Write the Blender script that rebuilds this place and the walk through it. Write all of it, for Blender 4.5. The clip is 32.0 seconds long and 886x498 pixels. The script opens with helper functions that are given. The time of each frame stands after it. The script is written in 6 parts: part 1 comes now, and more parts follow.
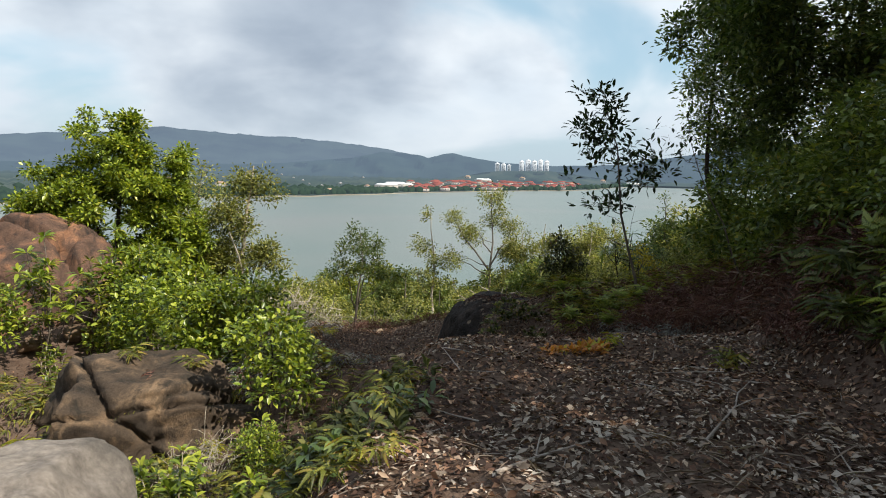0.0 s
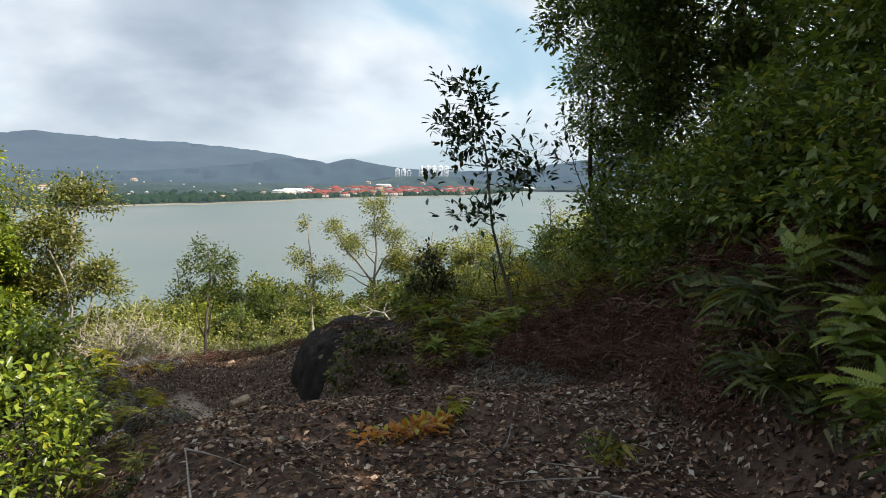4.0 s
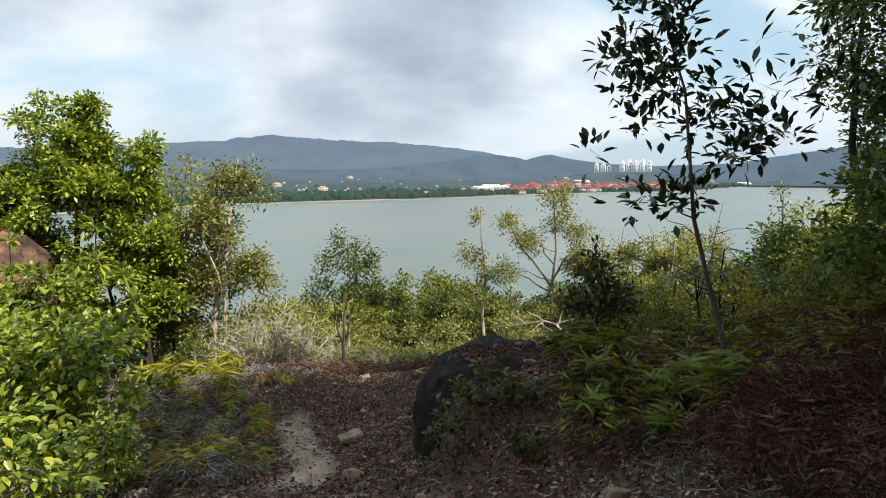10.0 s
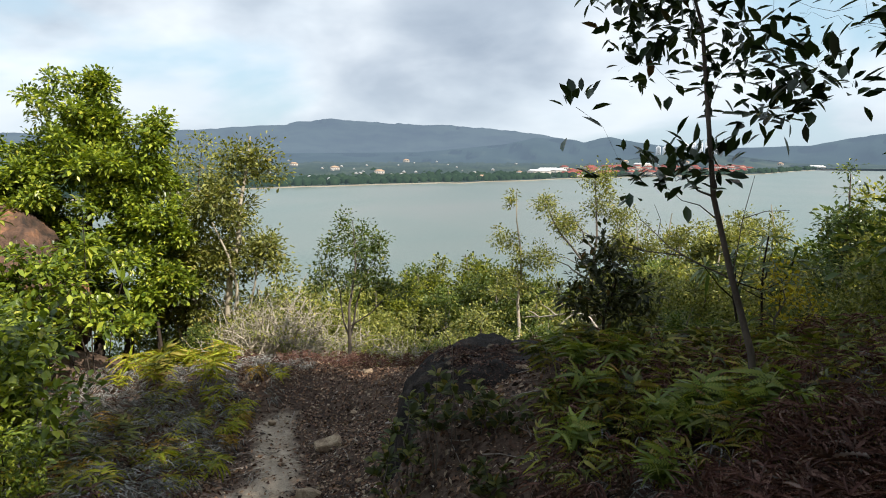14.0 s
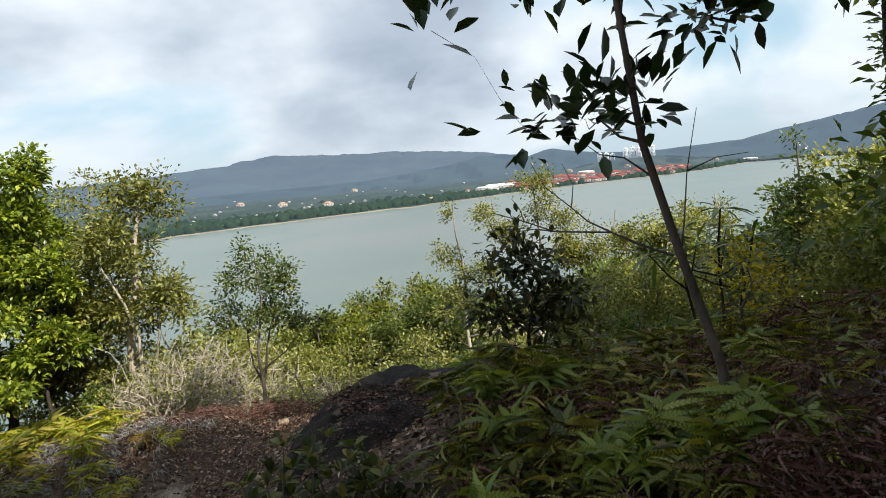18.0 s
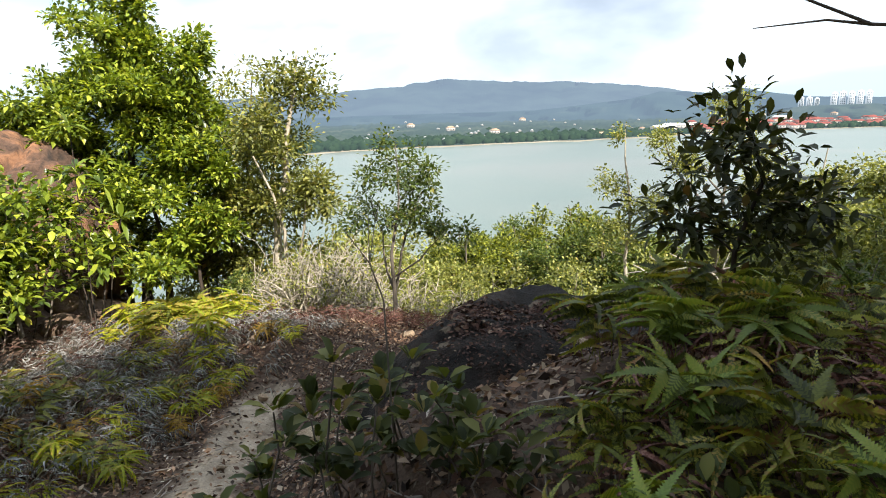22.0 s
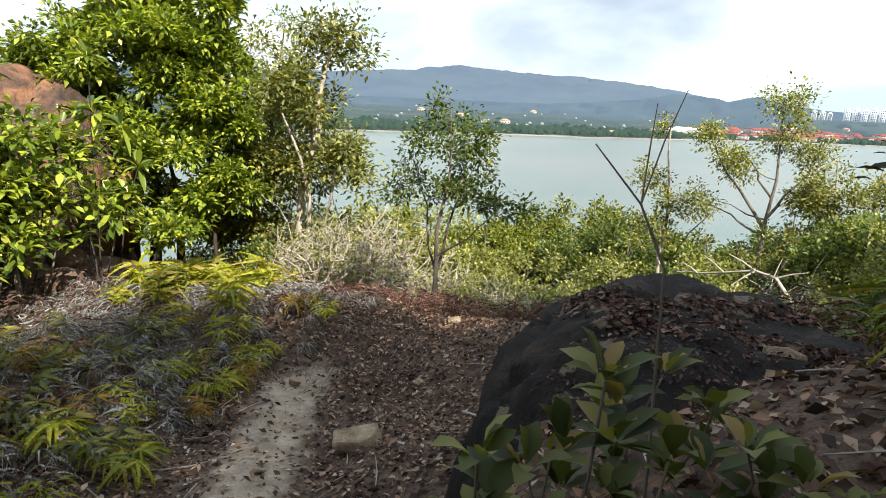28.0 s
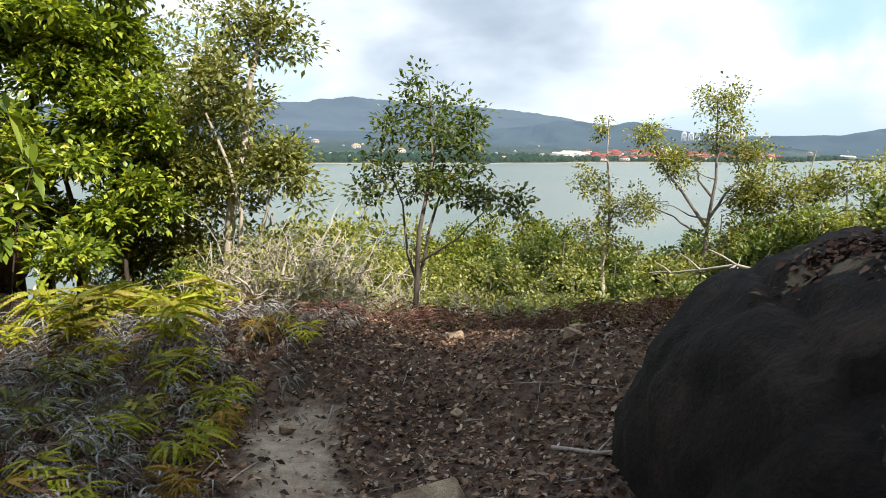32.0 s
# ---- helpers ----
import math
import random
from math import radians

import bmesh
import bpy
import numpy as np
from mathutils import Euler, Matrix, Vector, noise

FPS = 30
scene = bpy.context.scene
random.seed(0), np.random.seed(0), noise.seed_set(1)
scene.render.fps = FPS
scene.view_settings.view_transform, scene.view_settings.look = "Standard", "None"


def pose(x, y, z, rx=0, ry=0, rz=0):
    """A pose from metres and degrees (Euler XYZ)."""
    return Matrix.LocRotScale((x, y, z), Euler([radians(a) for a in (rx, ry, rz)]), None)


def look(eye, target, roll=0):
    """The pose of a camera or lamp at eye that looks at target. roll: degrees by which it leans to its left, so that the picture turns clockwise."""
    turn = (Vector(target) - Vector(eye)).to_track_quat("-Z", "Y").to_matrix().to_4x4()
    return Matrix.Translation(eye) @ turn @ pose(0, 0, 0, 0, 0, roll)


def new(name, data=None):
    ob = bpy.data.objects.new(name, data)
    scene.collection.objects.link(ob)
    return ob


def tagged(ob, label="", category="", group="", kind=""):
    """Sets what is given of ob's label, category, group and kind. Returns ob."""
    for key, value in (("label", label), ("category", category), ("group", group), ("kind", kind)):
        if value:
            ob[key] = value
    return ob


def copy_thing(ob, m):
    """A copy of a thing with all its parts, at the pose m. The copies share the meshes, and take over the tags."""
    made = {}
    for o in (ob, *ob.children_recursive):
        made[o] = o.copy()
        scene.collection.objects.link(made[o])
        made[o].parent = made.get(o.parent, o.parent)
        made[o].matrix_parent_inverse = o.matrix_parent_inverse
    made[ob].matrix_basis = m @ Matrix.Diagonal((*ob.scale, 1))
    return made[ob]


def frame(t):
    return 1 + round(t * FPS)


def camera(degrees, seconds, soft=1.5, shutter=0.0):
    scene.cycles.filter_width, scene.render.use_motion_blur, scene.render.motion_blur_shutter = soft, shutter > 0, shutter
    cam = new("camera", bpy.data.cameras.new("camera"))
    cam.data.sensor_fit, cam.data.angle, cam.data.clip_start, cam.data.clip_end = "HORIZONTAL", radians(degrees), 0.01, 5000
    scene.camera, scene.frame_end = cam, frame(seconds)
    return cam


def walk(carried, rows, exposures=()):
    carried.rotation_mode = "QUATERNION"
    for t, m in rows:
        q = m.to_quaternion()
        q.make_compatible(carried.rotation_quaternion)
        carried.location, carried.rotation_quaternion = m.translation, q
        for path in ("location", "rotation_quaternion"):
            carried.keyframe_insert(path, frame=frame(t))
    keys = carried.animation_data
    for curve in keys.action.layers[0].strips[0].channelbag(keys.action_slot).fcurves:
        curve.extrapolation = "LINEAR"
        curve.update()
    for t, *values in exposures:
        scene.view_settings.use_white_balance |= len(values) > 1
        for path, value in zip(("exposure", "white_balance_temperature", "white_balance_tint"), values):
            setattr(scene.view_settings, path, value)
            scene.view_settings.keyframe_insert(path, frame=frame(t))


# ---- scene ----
cam = camera(69.7, 32.0, 1.0)
PATH = [
    (0, (-2.799, -6.211, 0.385), (-2.657, -4.232, 0.140), 1.1),
    (0.5, (-2.663, -5.977, 0.331), (-2.461, -4.011, 0.035), -0.2),
    (1, (-2.444, -5.758, 0.297), (-2.251, -3.781, 0.073), 2.5),
    (1.5, (-2.220, -5.423, 0.280), (-1.880, -3.480, -0.033), 2.8),
    (2, (-2.085, -5.146, 0.270), (-1.611, -3.212, 0.089), 4.5),
    (2.5, (-1.851, -4.870, 0.272), (-1.694, -2.882, 0.128), 2.8),
    (3, (-1.839, -4.829, 0.368), (-1.673, -2.845, 0.194), 2.6),
    (3.5, (-1.755, -4.562, 0.379), (-1.443, -2.589, 0.301), 0.7),
    (4, (-1.661, -4.259, 0.379), (-1.216, -2.323, 0.156), 0.8),
    (4.5, (-1.524, -3.963, 0.368), (-1.357, -1.999, 0.046), -0.5),
    (6.5, (-0.782, -2.454, 0.084), (-0.588, -0.498, -0.283), -0.5),
    (7, (-0.730, -2.237, 0.103), (-0.506, -0.275, -0.214), -0.3),
    (7.5, (-0.734, -2.094, 0.081), (-0.455, -0.147, -0.278), -0.2),
    (8, (-0.650, -1.838, 0.077), (-0.615, 0.144, -0.187), -0.2),
    (8.5, (-0.603, -1.772, 0.089), (-0.613, 0.200, -0.244), -1.5),
    (9, (-0.617, -1.350, 0.065), (-0.437, 0.614, -0.269), -0.1),
    (9.5, (-0.666, -1.252, 0.070), (-0.550, 0.711, -0.297), -0.0),
    (10, (-0.600, -1.054, 0.076), (-0.762, 0.925, -0.164), 0.2),
    (10.5, (-0.559, -0.896, 0.082), (-0.769, 1.071, -0.209), -0.5),
    (11, (-0.559, -0.692, 0.029), (-0.644, 1.297, -0.168), -2.6),
    (11.5, (-0.412, -0.524, 0.043), (-0.515, 1.459, -0.195), -4.7),
    (12, (-0.223, -0.342, 0.031), (-0.373, 1.631, -0.260), -2.4),
    (12.5, (-0.080, -0.176, 0.004), (-0.288, 1.803, -0.191), -0.1),
    (13, (-0.002, 0.003, 0.001), (-0.183, 1.977, -0.263), 0.1),
    (13.5, (0.134, 0.171, -0.041), (-0.214, 2.133, -0.216), 1.6),
    (14, (0.160, 0.334, -0.062), (-0.174, 2.284, -0.354), 0.1),
    (14.5, (0.131, 0.499, -0.075), (-0.022, 2.476, -0.336), -2.8),
    (16.5, (0.371, 1.175, -0.270), (0.136, 3.143, -0.540), -2.0),
    (17, (0.477, 1.385, -0.294), (0.259, 3.334, -0.683), -1.8),
    (17.5, (0.543, 1.713, -0.407), (0.408, 3.694, -0.649), -2.1),
    (18, (0.610, 1.981, -0.451), (0.414, 3.959, -0.676), -5.3),
    (18.5, (0.656, 2.179, -0.495), (0.291, 4.116, -0.833), -4.1),
    (19, (0.634, 2.421, -0.573), (0.400, 4.385, -0.868), -2.8),
    (19.5, (0.620, 2.622, -0.623), (0.434, 4.570, -1.040), -2.9),
    (20, (0.673, 2.819, -0.699), (0.325, 4.757, -1.049), -1.6),
    (20.5, (0.613, 2.962, -0.791), (0.370, 4.932, -1.032), 2.0),
    (21, (0.552, 3.160, -0.824), (0.333, 5.091, -1.297), -0.1),
    (21.5, (0.515, 3.323, -0.907), (-0.021, 5.204, -1.327), -1.6),
    (22, (0.420, 3.420, -1.008), (-0.259, 5.257, -1.418), -1.4),
    (22.5, (0.229, 3.539, -1.092), (-0.366, 5.419, -1.423), -1.8),
    (23, (0.036, 3.677, -1.152), (-0.685, 5.537, -1.305), -1.3),
    (23.5, (-0.161, 3.747, -1.219), (-0.885, 5.599, -1.432), -2.9),
    (24, (-0.297, 3.830, -1.241), (-0.848, 5.736, -1.495), -0.9),
    (24.5, (-0.328, 3.990, -1.246), (-0.757, 5.942, -1.338), -2.6),
    (26.5, (-0.546, 4.191, -1.317), (-1.061, 6.112, -1.530), 1.6),
    (27, (-0.555, 4.169, -1.301), (-1.052, 6.091, -1.550), 1.6),
    (27.5, (-0.611, 4.087, -1.322), (-1.342, 5.923, -1.635), 2.0),
    (28, (-0.657, 4.152, -1.381), (-1.332, 5.980, -1.832), 3.0),
    (28.5, (-0.800, 4.215, -1.430), (-1.642, 6.004, -1.736), 1.2),
    (29, (-1.010, 4.320, -1.527), (-1.598, 6.203, -1.859), 0.6),
    (29.5, (-1.242, 4.446, -1.575), (-1.695, 6.353, -1.974), 1.8),
    (30, (-1.395, 4.621, -1.697), (-1.996, 6.515, -1.924), 4.0),
    (30.5, (-1.587, 4.811, -1.792), (-2.020, 6.747, -2.049), 1.6),
    (31, (-1.773, 4.887, -1.839), (-2.068, 6.831, -2.206), 2.3),
    (31.5, (-1.926, 5.025, -1.991), (-2.289, 6.966, -2.309), 5.3),
    (32, (-2.123, 5.154, -2.058), (-2.511, 7.084, -2.408), 1.5),
]
EXPOSURES = [(0, 0.58), (1, 0.88), (2, 0.78), (3, 0.52), (4, 0.68), (7, 1.10), (8, 0.95), (9, 0.84), (11, 0.62), (13, 0.66), (17, 0.90), (18, 0.70), (19, 0.80), (21, 1.12), (22, 1.28), (23, 0.60), (24, 0.64), (27, 0.84), (28, 1.22), (29, 1.25), (30, 0.88), (31, 0.86), (32, 1.02)]
walk(cam, [(t, look(eye, target, roll)) for t, eye, target, roll in PATH], EXPOSURES)

# ---- world, sun ----
SUN_DIR = Vector((0.53, -0.44, 0.73)).normalized()
world = bpy.data.worlds.new("sky")
scene.world = world
world.use_nodes = True


def link(nt, a, b):
    nt.links.new(a, b)


def build_sky():
    nt = world.node_tree
    nt.nodes.clear()
    n = nt.nodes.new
    out, bg = n("ShaderNodeOutputWorld"), n("ShaderNodeBackground")
    sky = n("ShaderNodeTexSky")
    sky.sky_type = "NISHITA"
    sky.sun_disc = False
    sky.sun_elevation = math.asin(SUN_DIR.z)
    sky.sun_rotation = math.atan2(SUN_DIR.x, SUN_DIR.y)
    sky.air_density, sky.dust_density = 1.0, 1.5
    gain = n("ShaderNodeVectorMath")
    gain.operation = "SCALE"
    gain.inputs["Scale"].default_value = 0.12
    link(nt, sky.outputs[0], gain.inputs[0])
    tc, sep = n("ShaderNodeTexCoord"), n("ShaderNodeSeparateXYZ")
    link(nt, tc.outputs["Generated"], sep.inputs[0])
    # flat cloud deck: direction projected on a plane overhead
    add = n("ShaderNodeMath")
    add.operation = "MAXIMUM"
    add.inputs[1].default_value = 0.0
    link(nt, sep.outputs["Z"], add.inputs[0])
    lift = n("ShaderNodeMath")
    lift.inputs[1].default_value = 0.34
    link(nt, add.outputs[0], lift.inputs[0])
    dx, dy = n("ShaderNodeMath"), n("ShaderNodeMath")
    for d, s in ((dx, "X"), (dy, "Y")):
        d.operation = "DIVIDE"
        link(nt, sep.outputs[s], d.inputs[0])
        link(nt, lift.outputs[0], d.inputs[1])
    comb = n("ShaderNodeCombineXYZ")
    link(nt, dx.outputs[0], comb.inputs[0])
    link(nt, dy.outputs[0], comb.inputs[1])

    def cloud(scale, detail, rough, offset, a, b, dist=0.4):
        m = n("ShaderNodeMapping")
        m.inputs["Location"].default_value = offset
        link(nt, comb.outputs[0], m.inputs[0])
        t = n("ShaderNodeTexNoise")
        t.inputs["Scale"].default_value = scale
        t.inputs["Detail"].default_value = detail
        t.inputs["Roughness"].default_value = rough
        t.inputs["Distortion"].default_value = dist
        link(nt, m.outputs[0], t.inputs["Vector"])
        r = n("ShaderNodeMapRange")
        r.inputs["From Min"].default_value = a
        r.inputs["From Max"].default_value = b
        r.interpolation_type = "SMOOTHSTEP"
        link(nt, t.outputs["Fac"], r.inputs["Value"])
        return r.outputs[0]

    def mix(fac, a, b):
        m = n("ShaderNodeMix")
        m.data_type = "RGBA"
        for sock, v in ((m.inputs[0], fac), (m.inputs[6], a), (m.inputs[7], b)):
            if isinstance(v, tuple):
                sock.default_value = (*v, 1)
            elif isinstance(v, float):
                sock.default_value = v
            else:
                link(nt, v, sock)
        return m.outputs[2]

    cover = cloud(0.9, 5, 0.48, CLOUD_COVER, 0.36, 0.50)
    thick = cloud(0.75, 6, 0.5, CLOUD_THICK, 0.42, 0.60, 0.2)
    fine = cloud(2.2, 5, 0.5, (4.1, 0.7, 0), 0.25, 0.8)
    grey = mix(fine, (0.36, 0.44, 0.55), (0.57, 0.66, 0.77))
    white = mix(fine, (0.80, 0.90, 1.00), (1.02, 1.08, 1.13))
    cl = mix(thick, white, grey)
    blue = mix(0.65, gain.outputs[0], (0.58, 0.84, 1.0))
    col = mix(cover, blue, cl)
    # pale band of haze low down
    low = n("ShaderNodeMapRange")
    low.inputs["From Min"].default_value, low.inputs["From Max"].default_value = 0.16, 0.0
    low.inputs["To Max"].default_value = 0.55
    low.interpolation_type = "SMOOTHSTEP"
    link(nt, sep.outputs["Z"], low.inputs["Value"])
    col = mix(low.outputs[0], col, (0.62, 0.72, 0.80))
    link(nt, col, bg.inputs["Color"])
    bg.inputs["Strength"].default_value = SKY_STRENGTH
    link(nt, bg.outputs[0], out.inputs[0])


CLOUD_COVER, CLOUD_THICK = (2.0, 1.0, 0), (0.3, 0.2, 0)
SKY_STRENGTH = 0.64
build_sky()
sun = new("sun", bpy.data.lights.new("sun", "SUN"))
sun.data.energy, sun.data.angle, sun.data.color = 5.0, radians(0.6), (1.0, 0.93, 0.80)
sun.matrix_world = look(SUN_DIR * 60, (0, 0, 0))


# ---- materials ----
def node_mat(name):
    m = bpy.data.materials.new(name)
    m.use_nodes = True
    nt = m.node_tree
    nt.nodes.clear()
    return m, nt, nt.nodes.new("ShaderNodeOutputMaterial")


def ramp(nt, fac, stops):
    r = nt.nodes.new("ShaderNodeValToRGB")
    els = r.color_ramp.elements
    while len(els) < len(stops):
        els.new(0.5)
    for e, (p, c) in zip(els, stops):
        e.position, e.color = p, (*c, 1)
    link(nt, fac, r.inputs[0])
    return r.outputs[0]


def tex(nt, kind, scale, detail=4, rough=0.55, vec=None, dist=0.0):
    t = nt.nodes.new(kind)
    t.inputs["Scale"].default_value = scale
    if "Detail" in t.inputs:
        t.inputs["Detail"].default_value = detail
    if kind == "ShaderNodeTexNoise":
        t.inputs["Roughness"].default_value = rough
        t.inputs["Distortion"].default_value = dist
    if vec is None:
        tc = nt.nodes.new("ShaderNodeTexCoord")
        vec = tc.outputs["Object"]
    link(nt, vec, t.inputs["Vector"])
    return t


def world_pos(nt):
    return nt.nodes.new("ShaderNodeNewGeometry").outputs["Position"]


def mixc(nt, fac, a, b, mode="MIX"):
    m = nt.nodes.new("ShaderNodeMix")
    m.data_type, m.blend_type = "RGBA", mode
    for sock, v in ((m.inputs[0], fac), (m.inputs[6], a), (m.inputs[7], b)):
        if isinstance(v, tuple):
            sock.default_value = (*v, 1)
        elif isinstance(v, (int, float)):
            sock.default_value = v
        else:
            link(nt, v, sock)
    return m.outputs[2]


def bump(nt, height, strength, distance):
    b = nt.nodes.new("ShaderNodeBump")
    b.inputs["Strength"].default_value = strength
    b.inputs["Distance"].default_value = distance
    link(nt, height, b.inputs["Height"])
    return b.outputs[0]


def principled(nt, out, color, rough=0.8, normal=None, spec=0.3, metal=0.0):
    p = nt.nodes.new("ShaderNodeBsdfPrincipled")
    if isinstance(color, tuple):
        p.inputs["Base Color"].default_value = (*color, 1)
    else:
        link(nt, color, p.inputs["Base Color"])
    if isinstance(rough, (int, float)):
        p.inputs["Roughness"].default_value = rough
    else:
        link(nt, rough, p.inputs["Roughness"])
    p.inputs["Specular IOR Level"].default_value = spec
    p.inputs["Metallic"].default_value = metal
    if normal is not None:
        link(nt, normal, p.inputs["Normal"])
    link(nt, p.outputs[0], out.inputs[0])
    return p


def leaf_mat(name, dark, mid, light, odd=None, odd_share=0.04, rough=0.42, through_light=0.35, gloss=0.35):
    """Leaf blades: colour varies from leaf to leaf, a share of the light passes through."""
    m, nt, out = node_mat(name)
    geo = nt.nodes.new("ShaderNodeNewGeometry")
    info = nt.nodes.new("ShaderNodeObjectInfo")
    stops = [(0.0, dark), (0.55, mid), (1.0 - odd_share - 0.02, light)]
    stops.append((1.0, odd) if odd else (1.0, light))
    col = ramp(nt, geo.outputs["Random Per Island"], stops)
    hsv = nt.nodes.new("ShaderNodeHueSaturation")
    link(nt, col, hsv.inputs["Color"])
    mr = nt.nodes.new("ShaderNodeMapRange")
    mr.inputs["To Min"].default_value, mr.inputs["To Max"].default_value = 0.8, 1.2
    link(nt, info.outputs["Random"], mr.inputs["Value"])
    link(nt, mr.outputs[0], hsv.inputs["Value"])
    p = principled(nt, out, hsv.outputs[0], rough, None, gloss)
    tr = nt.nodes.new("ShaderNodeBsdfTranslucent")
    warm = mixc(nt, 1.0, hsv.outputs[0], (1.5, 1.45, 0.55), "MULTIPLY")
    link(nt, warm, tr.inputs["Color"])
    mx = nt.nodes.new("ShaderNodeMixShader")
    mx.inputs[0].default_value = through_light
    link(nt, p.outputs[0], mx.inputs[1])
    link(nt, tr.outputs[0], mx.inputs[2])
    link(nt, mx.outputs[0], out.inputs[0])
    return m


def bark_mat(name, a, b, scale=9.0):
    m, nt, out = node_mat(name)
    pos = world_pos(nt)
    mp = nt.nodes.new("ShaderNodeMapping")
    mp.inputs["Scale"].default_value = (1, 1, 0.25)
    link(nt, pos, mp.inputs[0])
    t = tex(nt, "ShaderNodeTexNoise", scale * 4, 6, 0.65, mp.outputs[0])
    big = tex(nt, "ShaderNodeTexNoise", 2.5, 3, 0.5, pos)
    col = mixc(nt, 0.5, ramp(nt, t.outputs["Fac"], [(0.3, a), (0.7, b)]), ramp(nt, big.outputs["Fac"], [(0.35, a), (0.65, b)]))
    principled(nt, out, col, 0.9, bump(nt, t.outputs["Fac"], 0.5, 0.01), 0.15)
    return m


def rock_mat(name, dark, mid, pale, stain, scale=1.0, patch=None, relief=1.0):
    m, nt, out = node_mat(name)
    pos = world_pos(nt)
    big = tex(nt, "ShaderNodeTexNoise", 0.9 * scale, 6, 0.6, pos, 0.6)
    fine = tex(nt, "ShaderNodeTexNoise", 14 * scale, 8, 0.7, pos)
    grain = tex(nt, "ShaderNodeTexVoronoi", 60 * scale, vec=pos)
    mp = nt.nodes.new("ShaderNodeMapping")
    mp.inputs["Scale"].default_value = (1.2, 1.2, 0.22)
    link(nt, pos, mp.inputs[0])
    run = tex(nt, "ShaderNodeTexNoise", 2.2 * scale, 5, 0.6, mp.outputs[0], 0.5)
    c = ramp(nt, big.outputs["Fac"], [(0.30, dark), (0.52, mid), (0.74, pale)])
    c = mixc(nt, ramp(nt, run.outputs["Fac"], [(0.52, (0, 0, 0)), (0.66, (0.8, 0.8, 0.8))]), c, stain)
    c = mixc(nt, 0.55, c, ramp(nt, fine.outputs["Fac"], [(0.3, (0.25, 0.25, 0.25)), (0.7, (0.85, 0.85, 0.85))]), "OVERLAY")
    c = mixc(nt, 0.15, c, ramp(nt, grain.outputs["Distance"], [(0.1, (0.2, 0.2, 0.2)), (0.5, (0.9, 0.9, 0.9))]), "OVERLAY")
    if patch:
        pn = tex(nt, "ShaderNodeTexNoise", 9.0, 5, 0.65, pos, 0.8)
        at = nt.nodes.new("ShaderNodeAttribute")
        at.attribute_name = "pale"
        top = nt.nodes.new("ShaderNodeMath")
        top.operation = "MULTIPLY"
        link(nt, pn.outputs["Fac"], top.inputs[0])
        link(nt, at.outputs["Fac"], top.inputs[1])
        c = mixc(nt, ramp(nt, top.outputs[0], [(0.24, (0, 0, 0)), (0.29, (1, 1, 1))]), c, patch)
    h = mixc(nt, 0.4, fine.outputs["Fac"], big.outputs["Fac"])
    principled(nt, out, c, 0.9, bump(nt, h, 0.8, 0.06 * relief), 0.2)
    return m


def ground_mat():
    m, nt, out = node_mat("forest_floor")
    pos = world_pos(nt)
    big = tex(nt, "ShaderNodeTexNoise", 0.7, 6, 0.6, pos, 0.4)
    mid = tex(nt, "ShaderNodeTexNoise", 5.0, 6, 0.65, pos)
    bits = tex(nt, "ShaderNodeTexVoronoi", 26, vec=pos)
    grain = tex(nt, "ShaderNodeTexNoise", 70, 4, 0.7, pos)
    soil = ramp(nt, mid.outputs["Fac"], [(0.3, (0.018, 0.012, 0.010)), (0.5, (0.050, 0.031, 0.023)), (0.72, (0.13, 0.09, 0.068))])
    litter = ramp(nt, bits.outputs["Color"], [(0.1, (0.018, 0.012, 0.010)), (0.45, (0.058, 0.036, 0.028)), (0.8, (0.15, 0.105, 0.08))])
    c = mixc(nt, ramp(nt, big.outputs["Fac"], [(0.4, (0.25, 0.25, 0.25)), (0.6, (0.75, 0.75, 0.75))]), soil, litter)
    sand_col = ramp(nt, mid.outputs["Fac"], [(0.3, (0.19, 0.142, 0.105)), (0.7, (0.38, 0.31, 0.24))])
    at = nt.nodes.new("ShaderNodeAttribute")
    at.attribute_name = "sand"
    wob = nt.nodes.new("ShaderNodeMath")
    wob.operation = "MULTIPLY_ADD"
    link(nt, mid.outputs["Fac"], wob.inputs[0])
    wob.inputs[1].default_value = 0.9
    wob.inputs[2].default_value = -0.45
    sm = nt.nodes.new("ShaderNodeMath")
    link(nt, wob.outputs[0], sm.inputs[0])
    link(nt, at.outputs["Fac"], sm.inputs[1])
    c = mixc(nt, ramp(nt, sm.outputs[0], [(0.30, (0, 0, 0)), (0.74, (1, 1, 1))]), c, sand_col)
    c = mixc(nt, 0.4, c, ramp(nt, grain.outputs["Fac"], [(0.3, (0.2, 0.2, 0.2)), (0.7, (0.85, 0.85, 0.85))]), "OVERLAY")
    h = mixc(nt, 0.5, bits.outputs["Distance"], mid.outputs["Fac"])
    principled(nt, out, c, 0.95, bump(nt, h, 0.6, 0.02), 0.1)
    return m


